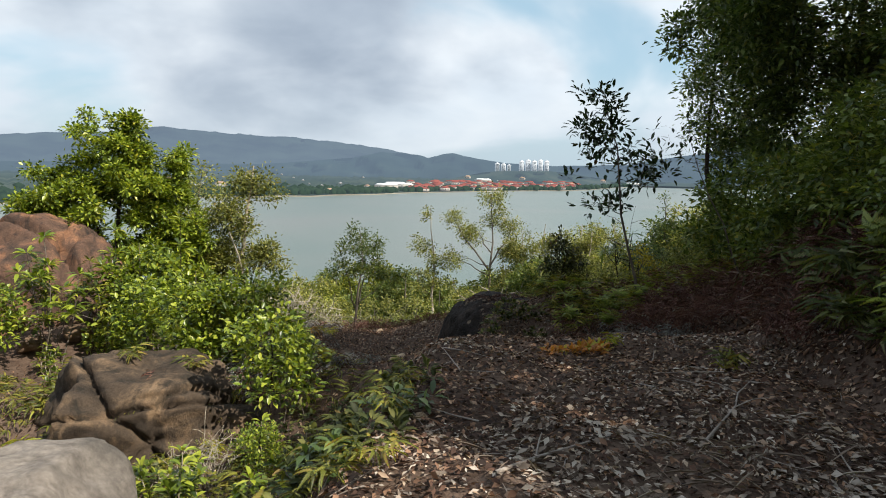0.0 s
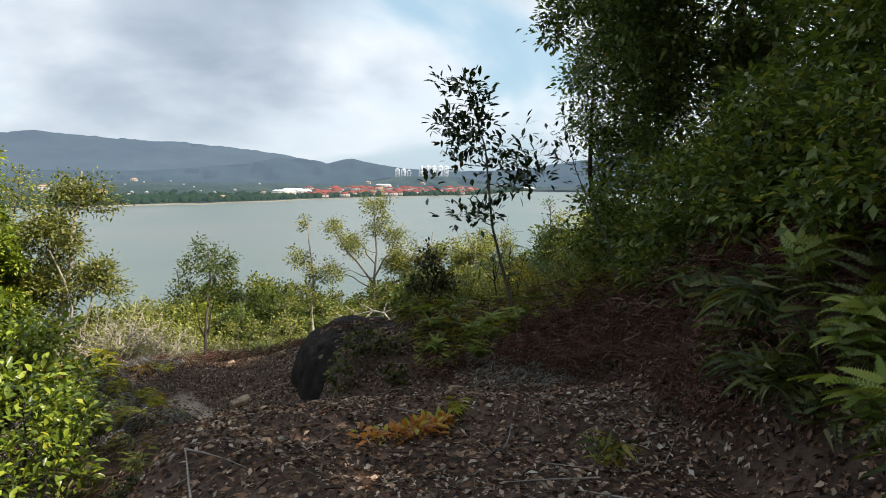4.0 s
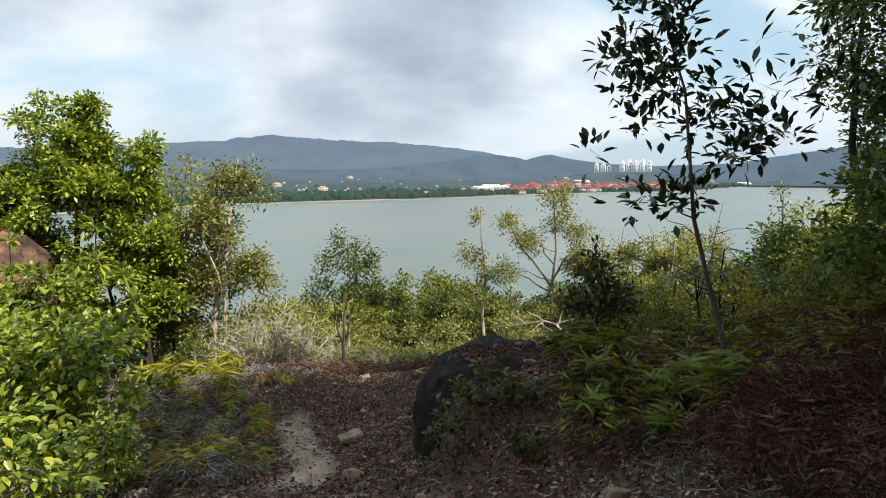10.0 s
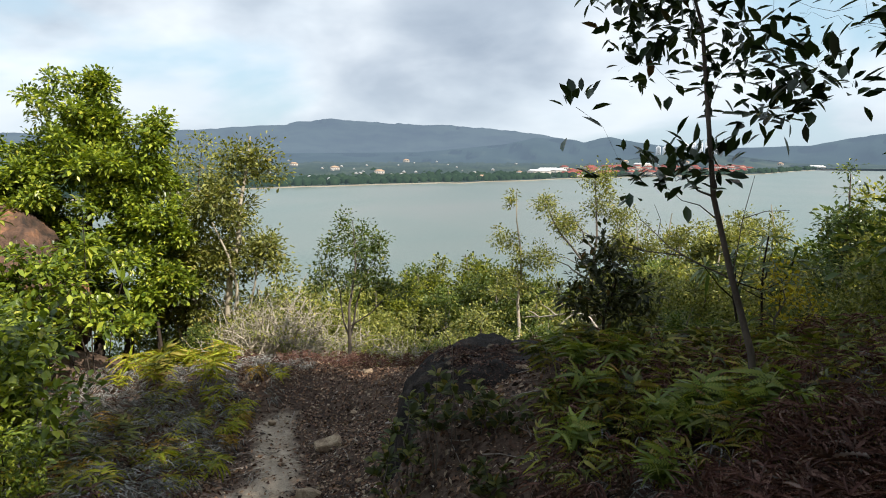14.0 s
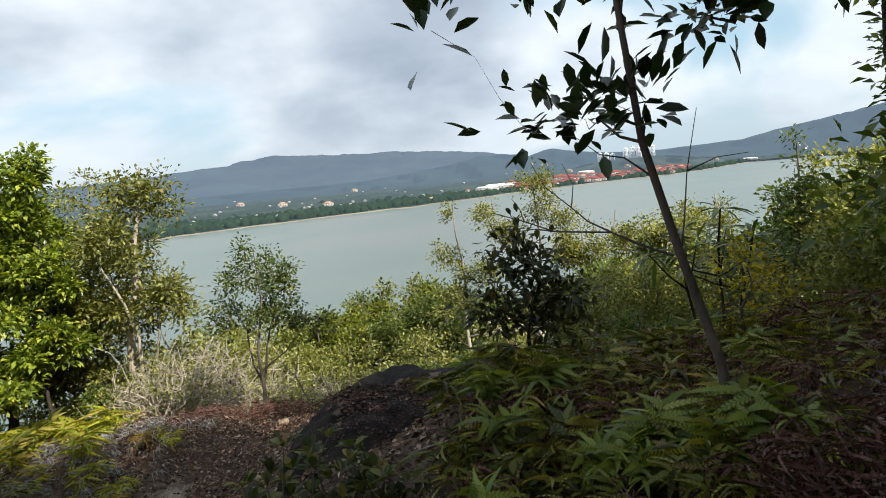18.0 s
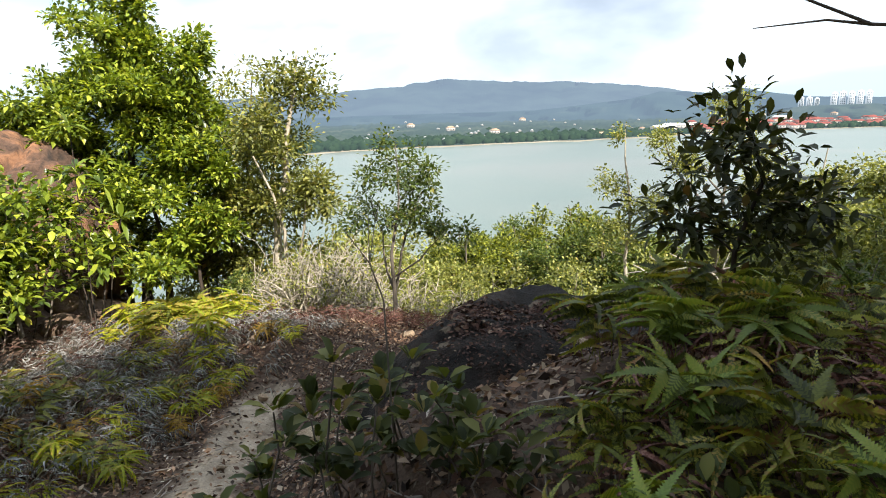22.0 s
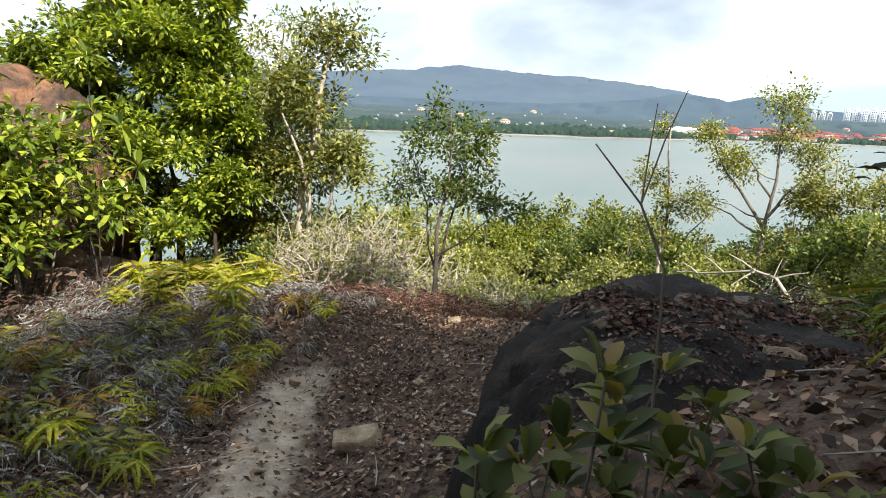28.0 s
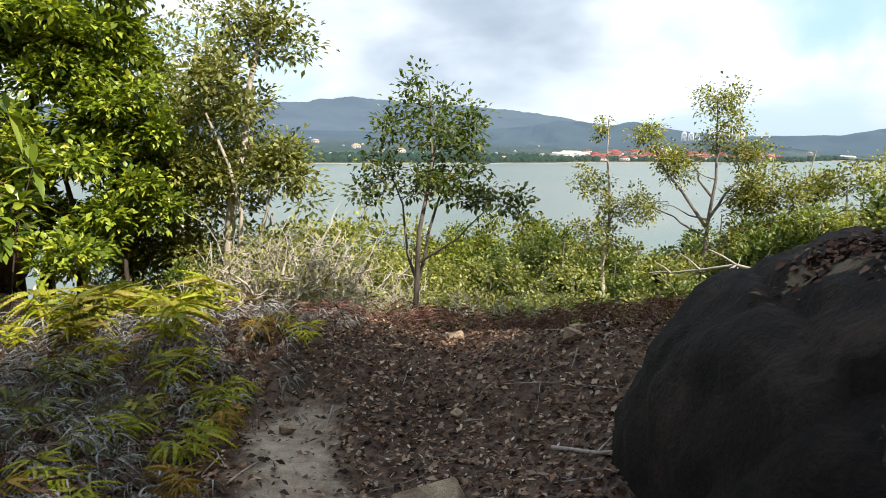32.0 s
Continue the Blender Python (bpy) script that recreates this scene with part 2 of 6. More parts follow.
def hazed_mat(name, stops, scale, haze, amount, stretch=(1, 1, 1), thicker=None):
    """Distant land: its own colours, with bluish haze mixed into the surface as a faint glow."""
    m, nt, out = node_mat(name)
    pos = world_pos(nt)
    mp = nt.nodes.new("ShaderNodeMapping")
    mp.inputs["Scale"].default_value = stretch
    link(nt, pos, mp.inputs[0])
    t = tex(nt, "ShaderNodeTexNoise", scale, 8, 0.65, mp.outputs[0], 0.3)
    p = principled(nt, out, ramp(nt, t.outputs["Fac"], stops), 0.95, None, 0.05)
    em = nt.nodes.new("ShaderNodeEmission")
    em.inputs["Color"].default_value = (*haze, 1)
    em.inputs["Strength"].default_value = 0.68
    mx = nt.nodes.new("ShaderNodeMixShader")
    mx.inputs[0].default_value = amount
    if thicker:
        # more of the painted haze on what lies farther off
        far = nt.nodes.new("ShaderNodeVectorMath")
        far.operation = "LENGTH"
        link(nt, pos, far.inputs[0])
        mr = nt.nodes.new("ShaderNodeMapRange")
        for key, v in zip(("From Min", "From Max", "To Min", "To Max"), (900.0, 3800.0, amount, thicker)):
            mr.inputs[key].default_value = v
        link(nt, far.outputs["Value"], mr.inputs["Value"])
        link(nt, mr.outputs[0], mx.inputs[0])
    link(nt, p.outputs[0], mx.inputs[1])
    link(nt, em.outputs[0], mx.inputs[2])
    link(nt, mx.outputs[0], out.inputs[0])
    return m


def sea_mat():
    m, nt, out = node_mat("sea_water")
    pos = world_pos(nt)
    big = tex(nt, "ShaderNodeTexNoise", 0.004, 5, 0.6, pos, 0.8)
    wave = tex(nt, "ShaderNodeTexNoise", 0.9, 5, 0.6, pos)
    c = ramp(nt, big.outputs["Fac"], [(0.35, (0.096, 0.132, 0.120)), (0.55, (0.124, 0.148, 0.135)), (0.72, (0.150, 0.155, 0.146))])
    principled(nt, out, c, 0.32, bump(nt, wave.outputs["Fac"], 0.25, 0.5), 0.35)
    return m


HAZE = (0.30, 0.43, 0.55)
M_GROUND = ground_mat()
M_SEA = sea_mat()
M_BOULDER = rock_mat("dark_boulder_stone", (0.008, 0.006, 0.006), (0.019, 0.014, 0.012), (0.052, 0.036, 0.029), (0.008, 0.006, 0.006), 2.4, patch=(0.19, 0.145, 0.105), relief=2.0)
M_TAN_ROCK = rock_mat("brown_granite", (0.048, 0.034, 0.027), (0.115, 0.078, 0.053), (0.29, 0.195, 0.12), (0.038, 0.030, 0.026), 1.4)
M_MOSSY_ROCK = rock_mat("stained_granite", (0.020, 0.016, 0.013), (0.058, 0.042, 0.030), (0.21, 0.14, 0.085), (0.018, 0.016, 0.013), 1.8)
M_RED_ROCK = rock_mat("weathered_granite", (0.026, 0.021, 0.018), (0.095, 0.056, 0.040), (0.30, 0.145, 0.075), (0.022, 0.019, 0.018), 1.3, relief=1.8)
M_PALE_ROCK = rock_mat("pale_granite", (0.085, 0.075, 0.066), (0.17, 0.148, 0.13), (0.30, 0.265, 0.23), (0.10, 0.085, 0.075))
M_STONE = rock_mat("loose_stone", (0.16, 0.11, 0.075), (0.34, 0.25, 0.17), (0.50, 0.40, 0.28), (0.22, 0.15, 0.10), 6)
M_LEAF_BRIGHT = leaf_mat("sunny_green_leaf", (0.028, 0.050, 0.008), (0.145, 0.200, 0.020), (0.34, 0.38, 0.045), (0.40, 0.36, 0.05), odd_share=0.03, rough=0.36, through_light=0.32, gloss=0.5)
M_LEAF_FRESH = leaf_mat("fresh_green_leaf", (0.024, 0.038, 0.007), (0.115, 0.138, 0.017), (0.27, 0.275, 0.035), (0.34, 0.31, 0.05), odd_share=0.02, through_light=0.3)
M_LEAF_OLIVE = leaf_mat("olive_leaf", (0.075, 0.090, 0.024), (0.185, 0.200, 0.050), (0.36, 0.36, 0.10), (0.40, 0.30, 0.10), through_light=0.32)
M_LEAF_MID = leaf_mat("mid_green_leaf", (0.035, 0.060, 0.015), (0.095, 0.135, 0.030), (0.19, 0.22, 0.055), (0.32, 0.27, 0.07))
M_LEAF_DARK = leaf_mat("dark_green_leaf", (0.026, 0.050, 0.016), (0.088, 0.135, 0.042), (0.20, 0.25, 0.085), (0.22, 0.19, 0.06), rough=0.32, through_light=0.36, gloss=0.55)
M_LEAF_SEED = leaf_mat("dull_seedling_leaf", (0.026, 0.034, 0.010), (0.062, 0.075, 0.020), (0.15, 0.15, 0.038), (0.24, 0.12, 0.045), rough=0.65, through_light=0.3)
M_LEAF_GLOSS = leaf_mat("glossy_dark_leaf", (0.012, 0.026, 0.010), (0.026, 0.050, 0.018), (0.055, 0.085, 0.030), (0.10, 0.05, 0.025), rough=0.28, through_light=0.15)
M_LEAF_SHRUB = leaf_mat("dark_olive_leaf", (0.016, 0.020, 0.007), (0.040, 0.046, 0.014), (0.085, 0.088, 0.028), (0.13, 0.07, 0.03), rough=0.5, through_light=0.25)
M_FERN_YELLOW = leaf_mat("yellow_green_fern", (0.11, 0.14, 0.012), (0.28, 0.31, 0.020), (0.46, 0.43, 0.03), (0.34, 0.20, 0.06), odd_share=0.1, rough=0.5, through_light=0.42)
M_FERN_GREEN = leaf_mat("green_fern", (0.034, 0.042, 0.009), (0.135, 0.148, 0.022), (0.30, 0.29, 0.045), (0.24, 0.12, 0.05), odd_share=0.14, rough=0.5)
M_FERN_FRESH = leaf_mat("fresh_fern", (0.075, 0.105, 0.018), (0.15, 0.205, 0.036), (0.26, 0.31, 0.06), (0.32, 0.28, 0.06), odd_share=0.03, rough=0.45, through_light=0.4)
M_FERN_DARK = leaf_mat("shaded_fern", (0.034, 0.048, 0.012), (0.080, 0.105, 0.024), (0.15, 0.17, 0.038), (0.20, 0.15, 0.10), odd_share=0.12, rough=0.5)
M_FERN_TURNING = leaf_mat("turning_fern", (0.16, 0.085, 0.02), (0.33, 0.20, 0.035), (0.45, 0.34, 0.06), (0.20, 0.09, 0.03), odd_share=0.1, rough=0.6, through_light=0.35)
M_FERN_DEAD = leaf_mat("dead_brown_fern", (0.048, 0.023, 0.018), (0.11, 0.050, 0.038), (0.21, 0.125, 0.095), (0.30, 0.27, 0.25), odd_share=0.12, rough=0.85, through_light=0.15)
M_FERN_RED = leaf_mat("withered_red_fern", (0.052, 0.022, 0.019), (0.135, 0.060, 0.049), (0.25, 0.135, 0.108), (0.27, 0.21, 0.18), odd_share=0.09, rough=0.9, through_light=0.15)
M_FERN_GREY = leaf_mat("withered_grey_fern", (0.075, 0.072, 0.072), (0.21, 0.205, 0.205), (0.40, 0.395, 0.39), None, rough=0.85, through_light=0.15)
M_LITTER = leaf_mat("fallen_leaf", (0.018, 0.011, 0.009), (0.105, 0.054, 0.036), (0.30, 0.17, 0.105), (0.46, 0.36, 0.27), odd_share=0.16, rough=0.8, through_light=0.08)
M_LITTER_RED = leaf_mat("red_brown_fallen_leaf", (0.022, 0.011, 0.009), (0.075, 0.034, 0.025), (0.17, 0.09, 0.062), (0.30, 0.22, 0.16), odd_share=0.05, rough=0.85, through_light=0.05)
M_LEAF_YELLOW = leaf_mat("yellow_leaf", (0.22, 0.17, 0.02), (0.42, 0.34, 0.03), (0.58, 0.50, 0.06), None, rough=0.5, through_light=0.4)
M_LITTER_PALE = leaf_mat("bleached_fallen_leaf", (0.11, 0.08, 0.062), (0.25, 0.195, 0.155), (0.46, 0.40, 0.34), None, rough=0.85, through_light=0.05)
M_ORANGE = leaf_mat("orange_dry_plant", (0.30, 0.12, 0.03), (0.48, 0.20, 0.04), (0.55, 0.34, 0.06), (0.30, 0.34, 0.04), odd_share=0.2, rough=0.5, through_light=0.35)
M_BARK_DARK = bark_mat("dark_bark", (0.022, 0.017, 0.014), (0.070, 0.055, 0.045))
M_BARK_GREY = bark_mat("grey_bark", (0.080, 0.067, 0.056), (0.21, 0.178, 0.150))
M_BARK_PALE = bark_mat("pale_bark", (0.26, 0.22, 0.17), (0.52, 0.46, 0.38))
M_TWIG_PALE = bark_mat("bleached_twig", (0.22, 0.19, 0.155), (0.50, 0.445, 0.37))
M_TWIG = bark_mat("dry_twig", (0.17, 0.14, 0.12), (0.40, 0.35, 0.31))


# ---- geometry helpers ----
def mesh_from(name, verts, tris):
    """A mesh from arrays of corners and triangles."""
    me = bpy.data.meshes.new(name)
    verts, tris = np.asarray(verts, np.float32), np.asarray(tris, np.int32)
    me.vertices.add(len(verts))
    me.vertices.foreach_set("co", verts.ravel())
    me.loops.add(tris.size)
    me.loops.foreach_set("vertex_index", tris.ravel())
    me.polygons.add(len(tris))
    me.polygons.foreach_set("loop_start", np.arange(0, tris.size, 3, dtype=np.int32))
    me.update(calc_edges=True)
    me.validate()
    return me


def smooth(me):
    me.polygons.foreach_set("use_smooth", np.ones(len(me.polygons), bool))
    return me


def part(name, geo, material, parent=None, label="", soft=False):
    """Links a mesh, or corners and triangles, as one object under its thing."""
    me = geo if isinstance(geo, bpy.types.Mesh) else mesh_from(name, *geo)
    if soft:
        smooth(me)
    if material and not me.materials:
        me.materials.append(material)
    ob = new(name, me)
    if parent:
        ob.parent = parent
    if label:
        ob["label"] = label
    return ob


def join(geos):
    vs, ts, k = [], [], 0
    for v, t in geos:
        v, t = np.asarray(v, float).reshape(-1, 3), np.asarray(t, int).reshape(-1, 3)
        vs.append(v), ts.append(t + k)
        k += len(v)
    return np.concatenate(vs), np.concatenate(ts)


def tube(pts, radii, sides=6):
    """A tapering round stem along a line of points."""
    pts, radii = np.asarray(pts, float), np.asarray(radii, float)
    ahead = np.gradient(pts, axis=0)
    ahead /= np.linalg.norm(ahead, axis=1)[:, None] + 1e-9
    ref = np.where(np.abs(ahead[:, 2:3]) > 0.9, (1.0, 0, 0), (0, 0, 1.0))
    u = np.cross(ahead, ref)
    u /= np.linalg.norm(u, axis=1)[:, None] + 1e-9
    w = np.cross(ahead, u)
    a = np.arange(sides) * 2 * math.pi / sides
    ring = pts[:, None] + radii[:, None, None] * (np.cos(a)[None, :, None] * u[:, None] + np.sin(a)[None, :, None] * w[:, None])
    k = len(pts)
    i, j = np.meshgrid(np.arange(k - 1), np.arange(sides), indexing="ij")
    a0, a1 = i * sides + j, i * sides + (j + 1) % sides
    b0, b1 = a0 + sides, a1 + sides
    tris = np.concatenate([np.stack([a0, a1, b1], -1).reshape(-1, 3), np.stack([a0, b1, b0], -1).reshape(-1, 3)])
    return ring.reshape(-1, 3), tris


def unit(v):
    return v / (np.linalg.norm(v, axis=-1, keepdims=True) + 1e-9)


def blades(rng, at, along, length, width, fine=False, droop=0.15, flat=0.35):
    """Leaf blades: pointed, folded along the midrib, bent down at the tip."""
    k = len(at)
    along = unit(along)
    up = np.array((0, 0, 1.0)) + rng.normal(0, flat, (k, 3))
    side = unit(np.cross(along, up))
    nrm = np.cross(side, along)
    length = np.broadcast_to(length, k)[:, None]
    width = np.broadcast_to(width, k)[:, None]
    down = np.array((0, 0, -1.0)) * droop
    if fine:
        base = at
        m1 = at + along * length * 0.36 + down * length * 0.10
        m2 = at + along * length * 0.70 + down * length * 0.45
        tip = at + along * length + down * length
        fold = nrm * width * 0.18
        l1, r1 = m1 - side * width * 0.46 + fold, m1 + side * width * 0.46 + fold
        l2, r2 = m2 - side * width * 0.40 + fold, m2 + side * width * 0.40 + fold
        v = np.stack([base, m1, m2, tip, l1, l2, r1, r2], 1)
        f = np.array([(0, 1, 4), (4, 1, 2), (4, 2, 5), (5, 2, 3), (0, 6, 1), (6, 2, 1), (6, 7, 2), (7, 3, 2)])
    else:
        mid = at + along * length * 0.5 + nrm * width * 0.14
        tip = at + along * length + down * length
        v = np.stack([at, mid - side * width * 0.5, tip, mid + side * width * 0.5], 1)
        f = np.array([(0, 2, 1), (0, 3, 2)])
    n = v.shape[1]
    return v.reshape(-1, 3), (f[None] + (np.arange(k) * n)[:, None, None]).reshape(-1, 3)


def sphere_dirs(rng, k):
    return unit(rng.normal(0, 1, (k, 3)))


def in_blobs(rng, blobs, k, hollow=0.35):
    """Points within a set of ellipsoids, more of them towards the outside."""
    w = np.array([b[1][0] * b[1][1] * b[1][2] for b in blobs]) ** 0.7
    pick = rng.choice(len(blobs), k, p=w / w.sum())
    c = np.array([b[0] for b in blobs], float)[pick]
    r = np.array([b[1] for b in blobs], float)[pick]
    rad = (hollow + (1 - hollow) * rng.random(k)) ** 0.6
    return c + r * sphere_dirs(rng, k) * rad[:, None]


def clumps(seed, blobs, k, low, high, under=0.25, flat=0.75, inner=0.75):
    """Small tufts set over the outside of a few large ellipsoids, for a crown with lobes and gaps."""
    rng = np.random.default_rng(seed)
    w = np.array([b[1][0] * b[1][2] for b in blobs])
    out = []
    for i in rng.choice(len(blobs), k, p=w / w.sum()):
        d = sphere_dirs(rng, 1)[0]
        d[2] = max(d[2], d[2] * under) if under > 0.4 else abs(d[2]) * 0.9 - under
        c = np.array(blobs[i][0]) + np.array(blobs[i][1]) * d * rng.uniform(inner, 1.0)
        r = rng.uniform(low, high)
        out.append((tuple(c), (r, r, r * flat)))
    return out


def limbs(rng, trunk, radii, goals, start=0.25, thick=1.0, sides=4):
    """Boughs that leave the trunk and one another for each of the goals. Returns the tubes."""
    nodes = [p for p in trunk[int(len(trunk) * start):]]
    rads = [r for r in radii[int(len(trunk) * start):]]
    order = np.argsort(np.min(np.linalg.norm(goals[:, None] - np.array(nodes)[None], axis=2), axis=1))
    out = []
    for g in goals[order]:
        n = np.array(nodes)
        d = g - n
        dist = np.linalg.norm(d, axis=1)
        cost = dist + 0.9 * np.maximum(0, 0.35 * np.hypot(d[:, 0], d[:, 1]) - d[:, 2])
        k = int(np.argmin(cost))
        length = dist[k]
        p0, r0 = n[k], min(rads[k] * 0.62, thick * (0.006 + 0.011 * length))
        wob = rng.normal(0, 0.08 * length, (2, 3))
        p1 = p0 + d[k] * 0.35 + wob[0] + (0, 0, 0.05 * length)
        p2 = p0 + d[k] * 0.7 + wob[1] + (0, 0, 0.05 * length)
        rr = np.array((r0, r0 * 0.8, r0 * 0.55, max(0.002, r0 * 0.3)))
        out.append((r0, tube(np.array((p0, p1, p2, g)), rr, sides)))
        nodes += [p1, p2, g]
        rads += list(rr[1:])
    return [g for r, g in sorted(out, key=lambda e: -e[0])]


def add_limbs(geos, bark, root, single=7):
    """The thickest boughs one by one, the fine twigs as one part."""
    for g in geos[:single]:
        part("bough", g, bark, root, soft=True)
    if len(geos) > single:
        tagged(part("twig_mass", join(geos[single:]), bark, root, soft=True), kind="stuff")


def trunk_line(rng, top, bends=7, wobble=0.05):
    """A slightly crooked line from the origin to the top."""
    s = np.linspace(0, 1, bends)
    top = np.array(top, float)
    p = s[:, None] * top
    p[1:, :2] += np.cumsum(rng.normal(0, wobble, (bends - 1, 2)), axis=0) * np.sin(s[1:] * math.pi)[:, None]
    return p


def make_tree(name, at, seed, top, radius, blobs, goals, leaves, size, leaf, bark, label, category="tree", spread=0.3,
              fine=False, hollow=0.35, group="", start=0.25, extra_trunks=(), slim=0.55, bow=(0, 0, 0), upward=0.25, thick=1.0, droop=0.15, bare=0):
    """A tree or shrub: tapered trunk, boughs to every tuft, and a crown of separate leaves."""
    rng = np.random.default_rng(seed)
    root = tagged(new(name), label, category, group)
    root.location = at
    line = trunk_line(rng, top, 8, 0.03 + 0.011 * top[2])
    line += np.sin(np.linspace(0, math.pi, len(line)))[:, None] * np.array(bow)
    rad = np.linspace(radius, radius * 0.16, len(line))
    rad[0] *= 1.25
    line[0, 2] -= 0.15
    part("trunk", tube(line, rad, 8), bark, root, soft=True)
    for foot, end, r in extra_trunks:
        foot = np.array(foot, float)
        if foot[2] > 0.2:
            foot[:2] = [np.interp(foot[2], line[:, 2], line[:, c]) for c in (0, 1)]
        l2 = foot + trunk_line(rng, np.array(end) - foot, 6, 0.06)
        part("trunk", tube(l2, np.linspace(r, r * 0.3, 6), 7), bark, root, soft=True)
    tufts = in_blobs(rng, blobs, goals, hollow)
    add_limbs(limbs(rng, line, rad, np.concatenate([tufts, in_blobs(rng, blobs, bare, 0.8)]) if bare else tufts, start, thick), bark, root)
    per = max(1, leaves // goals)
    c = np.repeat(tufts, per, 0)
    off = rng.normal(0, spread, c.shape) * (1, 1, 0.8)
    way = unit(off + rng.normal(0, spread * 0.5, c.shape) + (0, 0, upward * spread))
    ln = size * rng.uniform(0.65, 1.25, len(c))
    part("crown", blades(rng, c + off, way, ln, ln * slim, fine, droop), leaf, root)
    return root


# ---- lie of the land ----
SEA_Z = -42.0


def smoothstep(a, b, x):
    t = np.clip((x - a) / (b - a), 0, 1)
    return t * t * (3 - 2 * t)


def middle(y):
    """How far across the hill the trail runs."""
    return np.interp(y, (-8, -3, 1, 3, 4.5, 6, 8, 10, 14), (-2.6, -0.9, -0.1, -0.2, -1.4, -2.5, -3.2, -3.6, -3.3))


def land(x, y):
    """Height of the hillside."""
    x, y = np.asarray(x, float), np.asarray(y, float)
    base = np.interp(y, (-60, -12, -6, -2.5, 0.7, 3, 4.8, 6.5, 8, 9.5, 11, 12.2, 13.4, 15, 18, 34, 60, 110), (18, 0.8, -1.05, -1.25, -1.48, -2.3, -3.15, -3.8, -4.1, -4.32, -4.15, -4.32, -4.75, -5.6, -7.1, -12, -32, -62))
    d = x - middle(y)
    # right: a bank over the trail, then the slope of the hill
    bank = np.minimum(1.05 * np.maximum(0, d - 1.35), 2.3) * (1 - smoothstep(0.5, 4.0, y))
    side = np.interp(y, (-4, 1, 3, 5, 8, 12, 16, 40), (0.0, 0.02, 0.10, 0.34, 0.39, 0.15, 0.10, 0.0)) * np.maximum(0, d - 0.3)
    cap = np.interp(y, (4.0, 5.5, 7.0, 8.5, 10.0, 12.0, 14.0), (3.6, 2.4, 1.9, 1.5, 1.05, 0.5, 0.3)) + 0.9 * np.maximum(0, x - 5.2)
    right = np.minimum(np.minimum(bank + side, cap), 3.6)
    # left: the trail's edge drops into a hollow
    cut = smoothstep(2.0, 3.6, -d) * (1 - smoothstep(2.0, 6.0, y)) * 1.7
    left = 0.20 * np.maximum(0, -d - 3.2) + 0.22 * np.maximum(0, -d - 7) + cut
    left = np.minimum(left, 14) - 0.42 * np.maximum(0, -d - 6.5) * (1 - smoothstep(9.0, 15.0, y))
    z = base + right - left
    # rise below the far left boulder
    z = z + 1.0 * np.exp(-((x + 12.0) / 2.6) ** 2 - ((y - 10.8) / 2.6) ** 2)
    # the slope under the left-hand trees falls later
    z = z + 0.45 * (1 - smoothstep(-8.0, -5.8, x)) * smoothstep(11.5, 13.4, y) * (1 - smoothstep(18.0, 26.0, y))
    z = z - 0.55 * np.exp(-((x + 7.9) / 1.7) ** 2 - ((y - 12.8) / 1.5) ** 2)
    # litter banked up against the big boulder
    z = z + 0.66 * smoothstep(-1.38, -0.98, x) * np.exp(-((y - 6.45) / 1.05) ** 2) * (1 - smoothstep(0.2, 2.0, x))
    z += 0.05 * np.sin(x * 2.1 + 1.3 * np.sin(y * 1.1)) * np.cos(y * 1.7) + 0.03 * np.sin(x * 4.7 + y * 3.9)
    return z


def on_land(x, y, up=0.0):
    return (x, y, float(land(x, y)) + up)


def sand_share(x, y):
    """How bare and sandy the trail is."""
    line = np.interp(y, (4.5, 5.3, 7, 8.3, 9.3, 11), (-2.7, -2.85, -2.98, -3.62, -4.1, -4.3))
    w = np.exp(-((x - line) / 0.36) ** 2) * smoothstep(4.6, 5.4, y) * (1 - smoothstep(9.3, 10.4, y))
    for cx, cy, r in ((-1.2, 4.6, 0.5), (-0.6, 2.0, 0.6), (-1.6, -3.6, 0.8)):
        w = np.maximum(w, 0.5 * np.exp(-((x - cx) ** 2 + (y - cy) ** 2) / r ** 2))
    return w


def build_ground():
    xs = np.unique(np.concatenate([np.linspace(-160, -14, 40), np.arange(-14, 8, 0.16), np.linspace(8, 160, 40)]))
    ys = np.unique(np.concatenate([np.linspace(-60, -8, 20), np.arange(-8, 17, 0.16), np.linspace(17, 112, 60)]))
    gx, gy = np.meshgrid(xs, ys)
    z = land(gx, gy)
    v = np.stack([gx, gy, z], -1).reshape(-1, 3)
    w, h = len(xs), len(ys)
    i, j = np.meshgrid(np.arange(h - 1), np.arange(w - 1), indexing="ij")
    a = (i * w + j).ravel()
    t = np.concatenate([np.stack([a, a + 1, a + w + 1], -1), np.stack([a, a + w + 1, a + w], -1)])
    me = smooth(mesh_from("ground", v, t))
    at = me.attributes.new("sand", "FLOAT", "POINT")
    at.data.foreach_set("value", sand_share(v[:, 0], v[:, 1]).astype(np.float32))
    tagged(part("ground", me, M_GROUND), "brown hillside soil under leaf litter with a bare sandy trail", "ground", kind="structure")


build_ground()


def plane(name, x0, x1, y0, y1, z, material):
    return part(name, (np.array([(x0, y0, z), (x1, y0, z), (x1, y1, z), (x0, y1, z)], float), [(0, 1, 2), (0, 2, 3)]), material)


tagged(plane("water", -4800, 4800, -300, 4900, SEA_Z, M_SEA), "calm greenish grey bay water", "water", kind="structure")


# ---- far shore ----
def polar(az, d):
    return d * np.sin(np.radians(az)), d * np.cos(np.radians(az))


